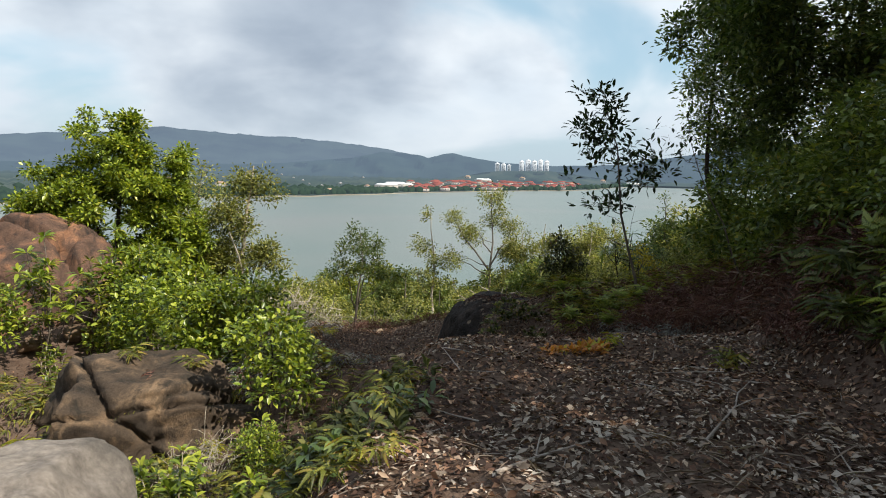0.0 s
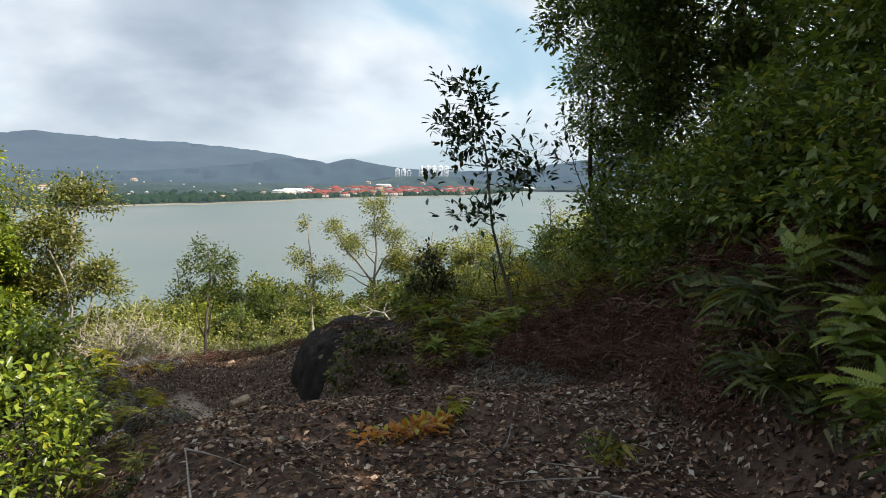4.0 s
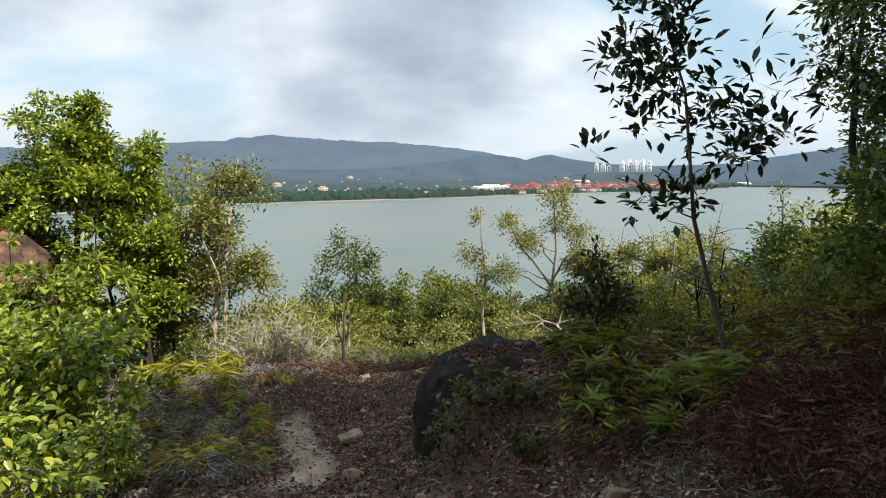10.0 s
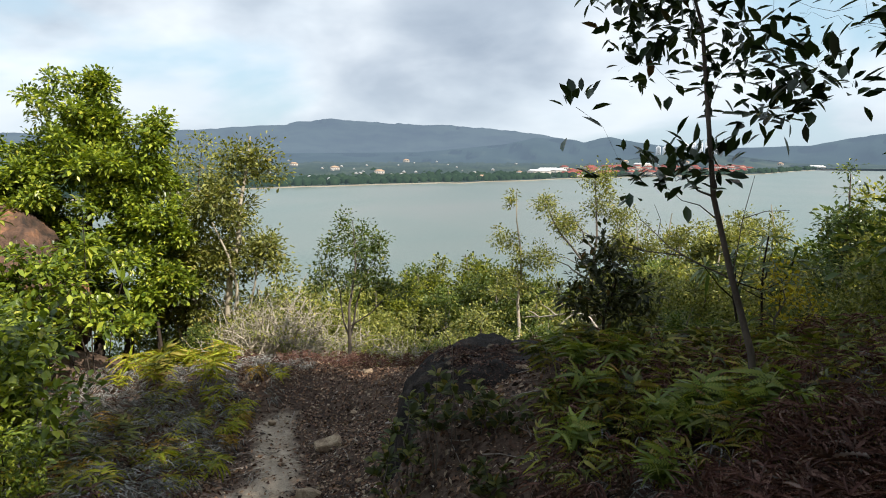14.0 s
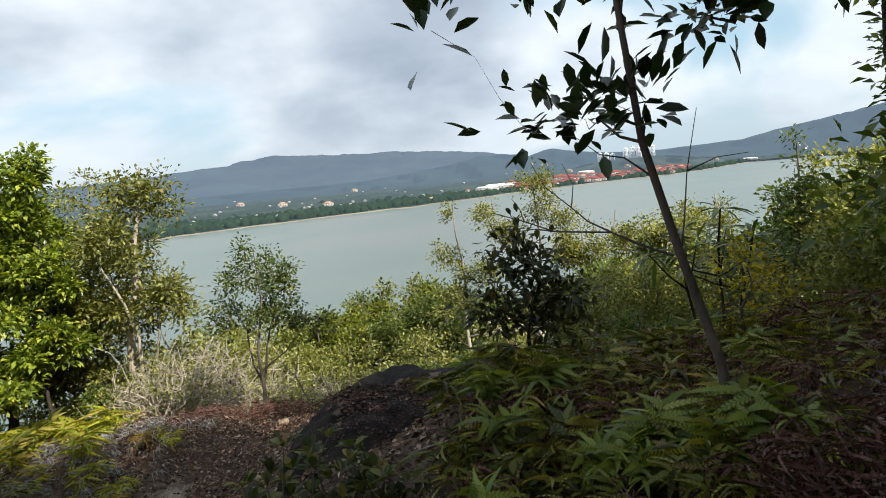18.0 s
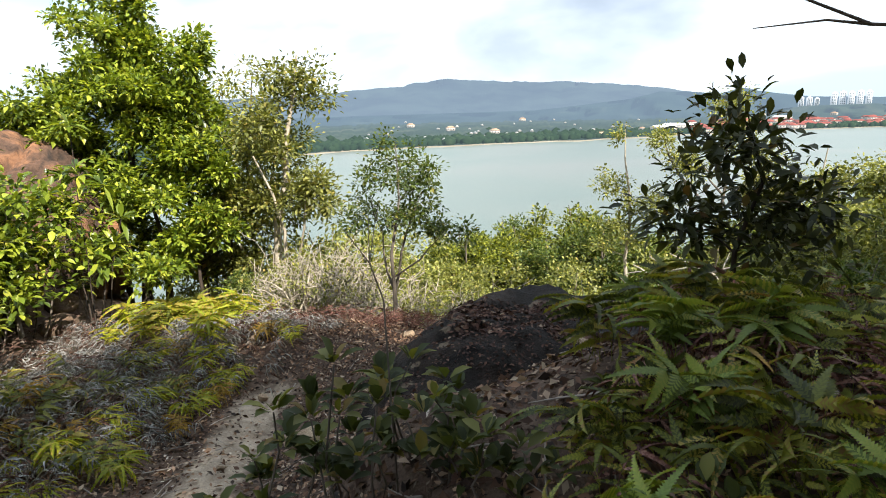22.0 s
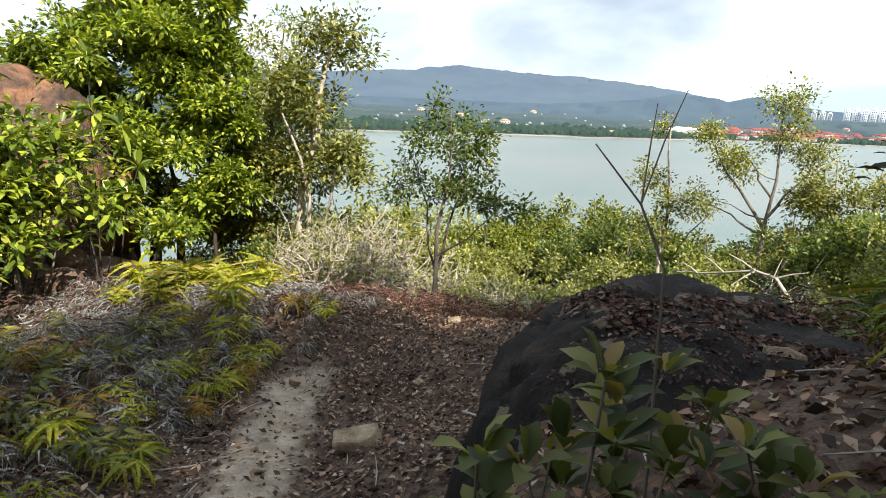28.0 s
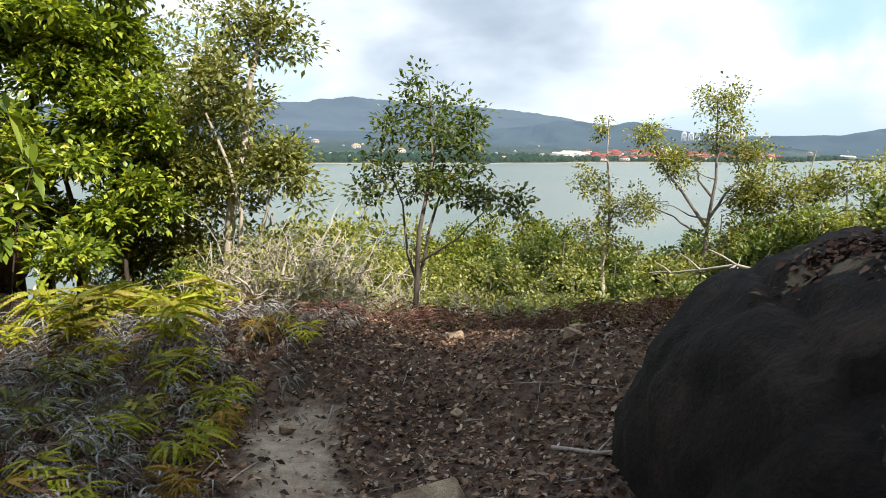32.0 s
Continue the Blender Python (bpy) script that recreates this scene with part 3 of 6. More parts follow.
def shore(az):
    return np.interp(az, (-80, -45, -30, -14, -7, -2, 5, 14.5, 17, 19, 23, 27, 40, 80), (420, 620, 790, 915, 985, 1080, 1260, 1500, 1640, 1950, 2550, 2500, 1900, 1500))


def sheet(az, rows):
    """Triangles between rows of points that run round the horizon."""
    k = len(az)
    v = np.concatenate([np.stack(r, -1) for r in rows])
    i, j = np.meshgrid(np.arange(len(rows) - 1), np.arange(k - 1), indexing="ij")
    a = (i * k + j).ravel()
    return v, np.concatenate([np.stack([a, a + 1, a + k + 1], -1), np.stack([a, a + k + 1, a + k], -1)])


def far_row(az, d, z):
    x, y = polar(az, d)
    return x, y, np.broadcast_to(z, az.shape).astype(float)


# land colours with blue haze put in as emission, no air is modelled
M_PLAIN = hazed_mat("hazed_woodland", [(0.30, (0.010, 0.020, 0.014)), (0.52, (0.030, 0.048, 0.028)), (0.68, (0.075, 0.085, 0.055)), (0.80, (0.16, 0.15, 0.11))], 0.010, (0.175, 0.24, 0.305), 0.28, (1, 0.3, 1), 0.86)
M_BELT = hazed_mat("hazed_tree_belt", [(0.3, (0.008, 0.020, 0.012)), (0.6, (0.024, 0.044, 0.022)), (0.8, (0.06, 0.08, 0.04))], 0.05, (0.11, 0.165, 0.185), 0.28)
M_HILL = hazed_mat("hazed_hill_forest", [(0.35, (0.008, 0.020, 0.018)), (0.6, (0.030, 0.050, 0.040)), (0.8, (0.09, 0.105, 0.075))], 0.0035, (0.18, 0.25, 0.33), 0.40, (1, 1, 1), 0.92)
M_RANGE = hazed_mat("hazed_mountain_forest", [(0.36, (0.006, 0.016, 0.020)), (0.60, (0.045, 0.070, 0.060))], 0.0022, (0.215, 0.285, 0.38), 0.74)
M_BEACH = hazed_mat("hazed_beach_sand", [(0.3, (0.20, 0.165, 0.12)), (0.7, (0.40, 0.35, 0.27))], 0.02, (0.38, 0.38, 0.36), 0.3)


def build_far_land():
    az = np.arange(-80, 80.01, 0.25)
    rng = np.random.default_rng(3)
    wob = np.interp(az, np.arange(-80, 81, 2.0), rng.normal(0, 1, 81))
    s = shore(az) * (1 + 0.008 * wob)
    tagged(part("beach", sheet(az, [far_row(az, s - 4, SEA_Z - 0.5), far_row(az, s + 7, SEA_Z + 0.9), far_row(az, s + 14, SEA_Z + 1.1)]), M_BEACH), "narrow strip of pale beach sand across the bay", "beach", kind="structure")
    rows = [far_row(az, s + 10, SEA_Z + 1.5)]
    for f in (0.04, 0.1, 0.2, 0.35, 0.5, 0.7, 0.85, 1.0):
        d = s + 10 + (4700 - s) * f
        rows.append(far_row(az, d, SEA_Z + 3 + 22 * f + 2.0 * rng.normal(0, 1, len(az))))
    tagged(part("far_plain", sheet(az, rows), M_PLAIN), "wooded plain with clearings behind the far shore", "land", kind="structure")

    def crest(name, dist, prof, mat, foot, rough, label, seed):
        r = np.random.default_rng(seed)
        el = np.interp(az, *prof)
        n = np.interp(az, np.arange(-80, 80.3, 0.9), r.normal(0, 1, 179)) * 0.6 + np.interp(az, np.arange(-80, 80.3, 0.3), r.normal(0, 1, 535)) * 0.4
        top = dist * np.tan(np.radians(el)) * (1 + rough * n)
        out = [far_row(az, dist - foot, SEA_Z + 6)]
        for f in (0.25, 0.5, 0.75, 0.92):
            k = np.interp(az, np.arange(-80, 80.3, 1.3), r.normal(0, 1, 124))
            out.append(far_row(az, dist - foot * (1 - f) + 90 * k, SEA_Z + 6 + (top - SEA_Z - 6) * f ** 1.3 * (1 + 0.16 * k * (1 - f))))
        out.append(far_row(az, dist, top))
        out.append(far_row(az, dist + 250, SEA_Z))
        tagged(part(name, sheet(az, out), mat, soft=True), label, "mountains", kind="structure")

    crest("far_mountain_range", 4400, ((-80, -45, -34, -29, -24, -19.7, -17, -14, -9, -5, -1.5, 1, 3, 8, 80), (1.0, 1.5, 1.9, 2.15, 2.55, 3.12, 2.9, 2.75, 2.6, 2.3, 1.85, 1.4, 0.9, 0.5, 0.4)), M_RANGE, 1300, 0.030, "forested mountain range under cloud with painted blue haze", 5)
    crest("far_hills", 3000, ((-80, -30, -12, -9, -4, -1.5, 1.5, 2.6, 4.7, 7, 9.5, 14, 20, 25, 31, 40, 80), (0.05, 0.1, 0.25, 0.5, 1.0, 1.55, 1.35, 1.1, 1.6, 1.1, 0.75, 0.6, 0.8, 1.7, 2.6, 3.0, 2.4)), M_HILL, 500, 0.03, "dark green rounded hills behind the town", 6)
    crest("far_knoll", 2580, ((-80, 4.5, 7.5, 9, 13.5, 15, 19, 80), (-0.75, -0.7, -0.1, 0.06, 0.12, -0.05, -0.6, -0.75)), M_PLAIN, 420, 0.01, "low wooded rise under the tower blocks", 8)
    # belt of shore trees
    crowns = []
    k = 2600
    a = rng.uniform(-50, 45, k)
    d = shore(a) + 16 + rng.gamma(1.5, 60, k)
    x, y = polar(a, d)
    h = rng.uniform(5, 11, k)
    ang = np.arange(6) * math.pi / 3
    for xi, yi, hi in zip(x, y, h):
        w = hi * rng.uniform(0.5, 1.0)
        ring = [(xi + w * math.cos(t) * rng.uniform(0.8, 1.2), yi + w * math.sin(t), SEA_Z + 2 + hi * rng.uniform(0.35, 0.7)) for t in ang]
        low = [(xi + w * 0.8 * math.cos(t), yi + w * 0.8 * math.sin(t), SEA_Z + 1) for t in ang]
        v = [(xi, yi, SEA_Z + 2 + hi)] + ring + low
        f = [(0, 1 + j, 1 + (j + 1) % 6) for j in range(6)] + [(1 + j, 7 + j, 7 + (j + 1) % 6) for j in range(6)] + [(1 + j, 7 + (j + 1) % 6, 1 + (j + 1) % 6) for j in range(6)]
        crowns.append((v, f))
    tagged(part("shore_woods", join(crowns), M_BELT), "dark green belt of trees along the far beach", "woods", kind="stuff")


build_far_land()


# ---- rocks ----
def lump(seed, radii, detail=5, rough=0.12, scale=1.2, facets=0.0, square=2.0, cracks=(), fine=0.0):
    """A weathered rock: a round body pushed in and out by noise, with a few flat sides."""
    bm = bmesh.new()
    bmesh.ops.create_icosphere(bm, subdivisions=detail, radius=1)
    rng = random.Random(seed)
    off = Vector((rng.uniform(-50, 50), rng.uniform(-50, 50), rng.uniform(-50, 50)))
    cuts = [(Vector((rng.gauss(0, 1), rng.gauss(0, 1), rng.gauss(0, 0.7))).normalized(), rng.uniform(0.72, 0.92)) for _ in range(9)]
    for v in bm.verts:
        p = v.co.copy()
        p /= (abs(p.x) ** square + abs(p.y) ** square + abs(p.z) ** square) ** (1 / square)
        if facets:
            for nrm, lim in cuts:
                over = p.dot(nrm) - lim
                if over > 0:
                    p -= nrm * over * facets
        n = noise.fractal(p * scale + off, 1.0, 2.0, 5)
        p *= 1 + rough * n + (fine * noise.fractal(p * 5.5 + off, 0.8, 2.0, 4) if fine else 0.0)
        for nrm, far, wide, deep in cracks:
            # a split: a narrow wavy groove along a plane
            gap = (p.dot(nrm) - far + 0.05 * noise.noise(p * 3.1 + off)) / wide
            p *= 1 - deep * math.exp(-gap * gap)
        v.co = (p.x * radii[0], p.y * radii[1], p.z * radii[2])
    me = bpy.data.meshes.new("rock")
    bm.to_mesh(me)
    bm.free()
    return smooth(me)


def rock(name, at, seed, radii, material, label, turn=0.0, category="boulder", **kw):
    ob = part(name, lump(seed, radii, **kw), material)
    ob.location = at
    ob.rotation_euler = (0, 0, radians(turn))
    return tagged(ob, label, category)


main = rock("boulder", (-0.44, 7.62, -4.22), 11, (1.30, 2.0, 1.82), M_BOULDER, "large dark rounded boulder with leaf litter on top", 9, detail=6, rough=0.075, scale=1.6, square=2.8, fine=0.018,
            cracks=((Vector((-0.35, 0.62, 0.70)), 0.69, 0.025, 0.022), (Vector((0.55, 0.75, 0.35)), -0.30, 0.02, 0.02), (Vector((0.8, -0.35, 0.5)), -0.13, 0.03, 0.025)))


def flake(ob, spots):
    """Pale scars where the dark skin of a rock has flaked off."""
    place = pose(*ob.location, 0, 0, math.degrees(ob.rotation_euler.z))
    v = np.empty(len(ob.data.vertices) * 3, np.float32)
    ob.data.vertices.foreach_get("co", v)
    v = v.reshape(-1, 3) @ np.array(place.to_3x3()).T + np.array(ob.location)
    share = np.zeros(len(v))
    for x, y, z, r in spots:
        share = np.maximum(share, np.exp(-((v - (x, y, z)) ** 2).sum(1) / r ** 2))
    ob.data.attributes.new("pale", "FLOAT", "POINT").data.foreach_set("value", share.astype(np.float32))


flake(main, ((-1.20, 7.85, -2.60, 0.10), (-1.09, 7.68, -2.50, 0.12), (-0.96, 7.48, -2.40, 0.11), (-1.20, 6.89, -2.66, 0.08), (-1.25, 6.80, -2.77, 0.10), (-1.31, 6.76, -2.86, 0.06), (-1.19, 6.72, -2.76, 0.08), (-1.0, 6.79, -2.5, 0.06), (-0.83, 6.74, -2.47, 0.07), (-1.0, 6.62, -2.6, 0.08), (-0.88, 6.92, -2.42, 0.07), (-0.78, 7.3, -2.38, 0.08), (-1.05, 7.0, -2.48, 0.05), (-0.94, 7.12, -2.37, 0.06),
             (-0.54, 8.15, -2.48, 0.10), (-0.21, 8.34, -2.49, 0.12), (-0.62, 7.94, -2.46, 0.10), (-0.28, 8.03, -2.45, 0.12)))
rock("boulder", (-13.95, 13.1, -3.95), 12, (3.15, 2.3, 2.75), M_RED_ROCK, "huge brown granite boulder with a slanting crack", 12, detail=6, rough=0.15, facets=0.55, square=2.2,
     cracks=((Vector((0.66, 0.55, 0.5)), 0.42, 0.03, 0.22), (Vector((0.2, 0.1, 0.97)), -0.12, 0.025, 0.12), (Vector((-0.6, -0.5, 0.6)), 0.35, 0.018, 0.07)))
rock("boulder", (-11.72, 12.7, -4.0), 15, (0.98, 1.1, 2.1), M_RED_ROCK, "split-off slab of a huge brown granite boulder", -12, detail=6, rough=0.16, facets=0.7, square=2.2)
for k, (x, y, r) in enumerate(((-10.3, 11.6, 0.45), (-10.2, 10.7, 0.5), (-9.3, 10.9, 0.34), (-10.9, 10.2, 0.42), (-11.4, 11.2, 0.5), (-9.9, 9.4, 0.3), (-11.6, 9.4, 0.35), (-9.0, 8.2, 0.4))):
    rock("rubble_stone", on_land(x, y, 0.1), 80 + k, (r, r * 0.8, r * 0.65), M_TAN_ROCK, "tan broken rock on the slope below a boulder", 40 * k, "stone", detail=3, rough=0.14, facets=0.9)
rock("boulder", (-7.0, 4.5, -4.15), 13, (2.1, 1.4, 1.25), M_MOSSY_ROCK, "tan granite boulder half hidden by shrubs", -10, detail=6, rough=0.26, facets=1.0, square=2.6,
     cracks=((Vector((0.8, 0.3, 0.5)), 0.12, 0.03, 0.16), (Vector((-0.3, 0.35, 0.88)), 0.25, 0.022, 0.10), (Vector((0.9, -0.4, -0.1)), 0.55, 0.025, 0.12)))
rock("boulder", (-5.9, -1.5, -2.95), 14, (1.35, 1.2, 1.1), M_PALE_ROCK, "pale grey granite boulder in the sun", 20, detail=6, rough=0.13, facets=0.8, square=2.4,
     cracks=((Vector((0.2, 0.35, 0.91)), 0.48, 0.016, 0.05), (Vector((0.7, 0.6, 0.3)), 0.2, 0.015, 0.04)))


def chunk(seed, radii):
    """A broken angular stone: the hull of a few points, its edges a little worn."""
    rng = random.Random(seed)
    bm = bmesh.new()
    for _ in range(13):
        d = Vector((rng.uniform(-1, 1), rng.uniform(-1, 1), rng.uniform(-1, 1)))
        d /= max(abs(c) for c in d) ** 0.7 * d.length ** 0.3
        bm.verts.new((d.x * radii[0], d.y * radii[1], d.z * radii[2]))
    bmesh.ops.convex_hull(bm, input=bm.verts)
    bmesh.ops.delete(bm, geom=[v for v in bm.verts if not v.link_faces], context="VERTS")
    bmesh.ops.bevel(bm, geom=bm.edges[:], offset=0.05, segments=1, affect="EDGES")
    me = bpy.data.meshes.new("stone")
    bm.to_mesh(me)
    bm.free()
    return me


def stones():
    """Loose stones on the trail."""
    rng = random.Random(5)
    meshes = [chunk(40 + k, (1, 0.75, 0.72)) for k in range(5)]
    for me in meshes:
        me.materials.append(M_STONE)
    spots = [(-2.75, 8.13, 0.20, 30), (-4.15, 9.4, 0.085, 10), (-2.05, 10.8, 0.11, 70), (-5.2, 10.7, 0.13, 20), (-2.3, 6.3, 0.15, 50), (-2.0, 11.2, 0.08, 0), (0.42, 3.85, 0.12, 15),
             (-0.12, 7.35, 0.0, 0), (-1.25, 4.75, 0.10, 40), (-2.9, 9.7, 0.07, 90), (-3.3, 11.9, 0.09, 10), (-1.5, 12.1, 0.10, 60)]
    spots += [(rng.uniform(-5, -0.9), rng.uniform(5.5, 13), rng.uniform(0.03, 0.06), rng.uniform(0, 360)) for _ in range(26)]
    spots += [(rng.uniform(-3, 1.0), rng.uniform(-4.5, 4.5), rng.uniform(0.03, 0.06), rng.uniform(0, 360)) for _ in range(16)]
    for x, y, r, turn in spots:
        if not r:
            continue
        ob = new("stone", meshes[rng.randrange(5)])
        ob.location = on_land(x, y, r * 0.28)
        ob.scale = (r, r, r)
        ob.rotation_euler = (rng.uniform(-0.3, 0.3), rng.uniform(-0.3, 0.3), radians(turn))
        tagged(ob, "tan angular loose stone beside the sandy trail" if r > 0.14 else "small brown loose stone among fallen leaves", "stone", "loose stones")
    chip = new("stone", meshes[1])
    chip.location, chip.scale = (-0.12, 7.3, -2.46), (0.10, 0.10, 0.10)
    tagged(chip, "tan stone lying on top of the boulder", "stone", "loose stones")


stones()


# ---- trees and shrubs ----
def tree_at(x, y, *rest, sink=0.0, **kw):
    name, seed = rest[0], rest[1]
    return make_tree(name, on_land(x, y, -sink), seed, *rest[2:], **kw)


BIG_CROWN = [((0, 0, 5.3), (2.3, 2.3, 2.7)), ((1.3, -0.6, 3.1), (1.9, 1.9, 1.7)), ((-0.5, 0.4, 7.1), (1.5, 1.5, 1.3)), ((-1.5, 0.0, 4.0), (1.6, 1.6, 1.5)), ((1.1, 0, 6.5), (1.2, 1.1, 1.2)), ((2.1, 0, 4.8), (0.9, 0.9, 1.0)), ((-2.0, 0.1, 6.3), (0.8, 0.8, 0.9)), ((-2.7, -0.4, 3.3), (1.3, 1.2, 1.3)), ((-2.5, 0, 5.1), (1.1, 1.1, 1.1))]
BIG_TIPS = [((-0.9, 0.3, 8.45), (0.45, 0.45, 0.55)), ((0.4, 0.1, 8.25), (0.45, 0.45, 0.55)), ((1.9, 0.2, 7.3), (0.45, 0.45, 0.5)), ((-2.5, 0, 5.0), (0.55, 0.55, 0.6)), ((2.6, 0, 3.4), (0.5, 0.5, 0.5))]
big = tree_at(-12.0, 15.2, "broadleaf_tree", 21, (0.3, 0.2, 7.9), 0.16, BIG_TIPS + [b for b in clumps(21, BIG_CROWN, 290, 0.30, 0.56, 0.9, 0.6, 0.45) if b[0][2] > 1.7],
              760, 74000, 0.15, M_LEAF_BRIGHT, M_BARK_DARK, "tall broadleaf tree with bright sunlit green crown", spread=0.13, hollow=0.15,
              extra_trunks=(((1.1, -0.6, 0), (1.3, -0.7, 4.2), 0.10), ((1.9, 0.2, 0), (1.6, 0.1, 4.5), 0.09), ((-0.9, 0.5, 0), (-0.7, 0.3, 5), 0.11), ((2.6, -0.4, 0), (2.2, -0.3, 3.6), 0.07), ((0.5, -0.9, 0), (0.4, -0.8, 3.4), 0.08), ((1.5, -0.9, 0), (1.9, -0.8, 3.0), 0.06), ((2.2, 0.5, 0), (2.6, 0.4, 3.2), 0.06), ((-0.3, -0.6, 0), (-0.4, -0.7, 3.6), 0.09)), slim=0.58)
PALE_CROWN = [((0.2, 0, 5.0), (1.5, 1.4, 1.3)), ((-0.8, 0, 3.3), (1.3, 1.2, 1.3)), ((0.6, 0.2, 6.1), (0.9, 0.9, 0.7)), ((0.9, 0, 3.4), (0.9, 0.8, 1.0)), ((-1.3, -0.2, 2.0), (1.2, 1.0, 1.0)), ((0.6, 0, 1.7), (1.0, 0.8, 0.8))]
tree_at(-8.5, 16.2, "pale_trunk_tree", 22, (0.7, 0.2, 6.6), 0.14, clumps(22, PALE_CROWN, 120, 0.22, 0.42, 0.9, 0.7, 0.2),
        230, 15000, 0.13, M_LEAF_OLIVE, M_BARK_PALE, "slender tree with pale trunk and sparse olive leaves", spread=0.18, bare=260, thick=1.9, hollow=0.4, slim=0.55,
        extra_trunks=(((-0.3, 0.1, 0), (-1.3, -0.4, 3.9), 0.075), ((0.2, 0, 0), (1.0, -0.3, 3.4), 0.06), ((-0.8, -0.3, 0), (-1.6, -0.6, 2.9), 0.05), ((0.3, -0.3, 0), (0.1, -0.9, 4.4), 0.07)))
tree_at(-10.1, 17.4, "pale_trunk_tree", 122, (0.2, 0.2, 7.2), 0.08, [((0.0, 0, 6.4), (0.9, 0.9, 1.2)), ((0.5, 0, 4.6), (1.2, 1.2, 1.2)), ((-0.6, 0, 5.2), (1.0, 1.0, 1.2))],
        70, 6500, 0.12, M_LEAF_OLIVE, M_BARK_GREY, "tall thin tree with tufted olive leaves", spread=0.18, bare=30)
tree_at(-4.1, 13.1, "young_tree", 23, (0.15, 0, 3.15), 0.045, [((0.05, 0, 2.35), (0.72, 0.6, 0.72)), ((0.12, 0, 3.05), (0.32, 0.3, 0.3)), ((1.05, 0, 1.75), (0.38, 0.35, 0.2)), ((0.65, 0, 1.85), (0.3, 0.3, 0.2)), ((-0.55, 0, 1.80), (0.28, 0.25, 0.25)), ((0.55, 0, 2.60), (0.3, 0.3, 0.35))],
        90, 4300, 0.085, M_LEAF_MID, M_BARK_GREY, "lone young tree with thin forked stems at the crest", spread=0.085, bare=40, thick=1.4, hollow=0.4,
        extra_trunks=(((0.05, 0, 0.6), (0.6, 0.1, 2.4), 0.028), ((0.0, 0, 0.65), (-0.35, 0.0, 2.3), 0.022), ((0.12, 0, 0.9), (1.0, 0, 1.8), 0.018)))
sap = make_tree("sapling", on_land(1.84, 5.5, -0.05), 24, (-1.0, -0.05, 4.25), 0.032,
          [((-0.98, 0.0, 3.62), (0.48, 0.42, 0.62)), ((-0.9, 0, 2.95), (0.42, 0.4, 0.30)), ((-1.42, 0, 2.50), (0.28, 0.22, 0.14)), ((0.0, 0, 2.66), (0.58, 0.4, 0.30)), ((-0.8, 0, 2.02), (0.45, 0.35, 0.16)), ((-0.30, 0, 3.0), (0.3, 0.3, 0.3))],
          80, 1080, 0.145, M_LEAF_GLOSS, M_BARK_GREY, "slim leaning sapling with dark glossy leaves against the sky", spread=0.105, fine=True, slim=0.44, start=0.38, bare=20, upward=0.4, droop=0.03, bow=(-0.04, -0.05, 0))
for pts, r in ((((-0.27, 0, 1.17), (-0.45, -0.03, 1.25), (-0.60, -0.05, 1.33), (-0.90, -0.05, 1.36), (-1.06, -0.08, 1.43), (-1.22, -0.1, 1.49)), 0.0085),
               (((-0.60, -0.05, 1.33), (-0.72, -0.03, 1.40), (-0.80, -0.03, 1.48), (-0.93, 0, 1.60), (-1.0, 0, 1.74)), 0.006),
               (((-0.90, -0.05, 1.36), (-1.0, -0.03, 1.38), (-1.18, -0.03, 1.37)), 0.005), (((-0.80, -0.03, 1.48), (-0.78, 0, 1.60), (-0.83, 0.02, 1.72)), 0.004), (((-1.06, -0.08, 1.43), (-1.08, -0.1, 1.5), (-1.12, -0.1, 1.56)), 0.004),
               (((-0.24, 0, 1.10), (-0.20, 0.02, 1.35), (-0.17, 0.03, 1.62), (-0.10, 0.05, 1.95)), 0.006), (((-0.35, 0, 1.6), (-0.5, 0.0, 1.72), (-0.62, 0.05, 1.75), (-0.75, 0.05, 1.86)), 0.007), (((-0.17, 0.03, 1.62), (-0.02, 0, 1.68), (0.15, 0, 1.69)), 0.005)):
    part("bare_bough", tube(np.array(pts) + (-0.06, 0, 0.03), np.linspace(r, r * 0.3, len(pts)), 6), M_BARK_GREY, sap, "leafless grey bough", soft=True)
make_tree("sapling", (3.3, 4.2, float(land(3.3, 4.2))), 124, (-1.2, 0.3, 3.3), 0.02, [((-1.5, 0.3, 2.75), (0.75, 0.5, 0.35)), ((-0.8, 0.2, 2.6), (0.5, 0.4, 0.4))],
          20, 120, 0.14, M_LEAF_GLOSS, M_BARK_GREY, "leaning sapling with long glossy leaves over the trail", spread=0.09, fine=True, slim=0.36, start=0.45, bare=10, upward=0.4, droop=0.03)
make_tree("dark_shrub", on_land(0.74, 7.26), 25, (0.02, 0, 1.34), 0.022, [((0, 0, 0.96), (0.42, 0.40, 0.36)), ((0.0, 0, 1.26), (0.20, 0.2, 0.18)), ((0.28, 0, 0.74), (0.30, 0.3, 0.28)), ((-0.30, 0, 0.72), (0.2, 0.2, 0.2))],
          66, 1450, 0.095, M_LEAF_SHRUB, M_BARK_DARK, "dark leafy shrub beside the boulder", "shrub", spread=0.075, fine=True, slim=0.42, bare=20)
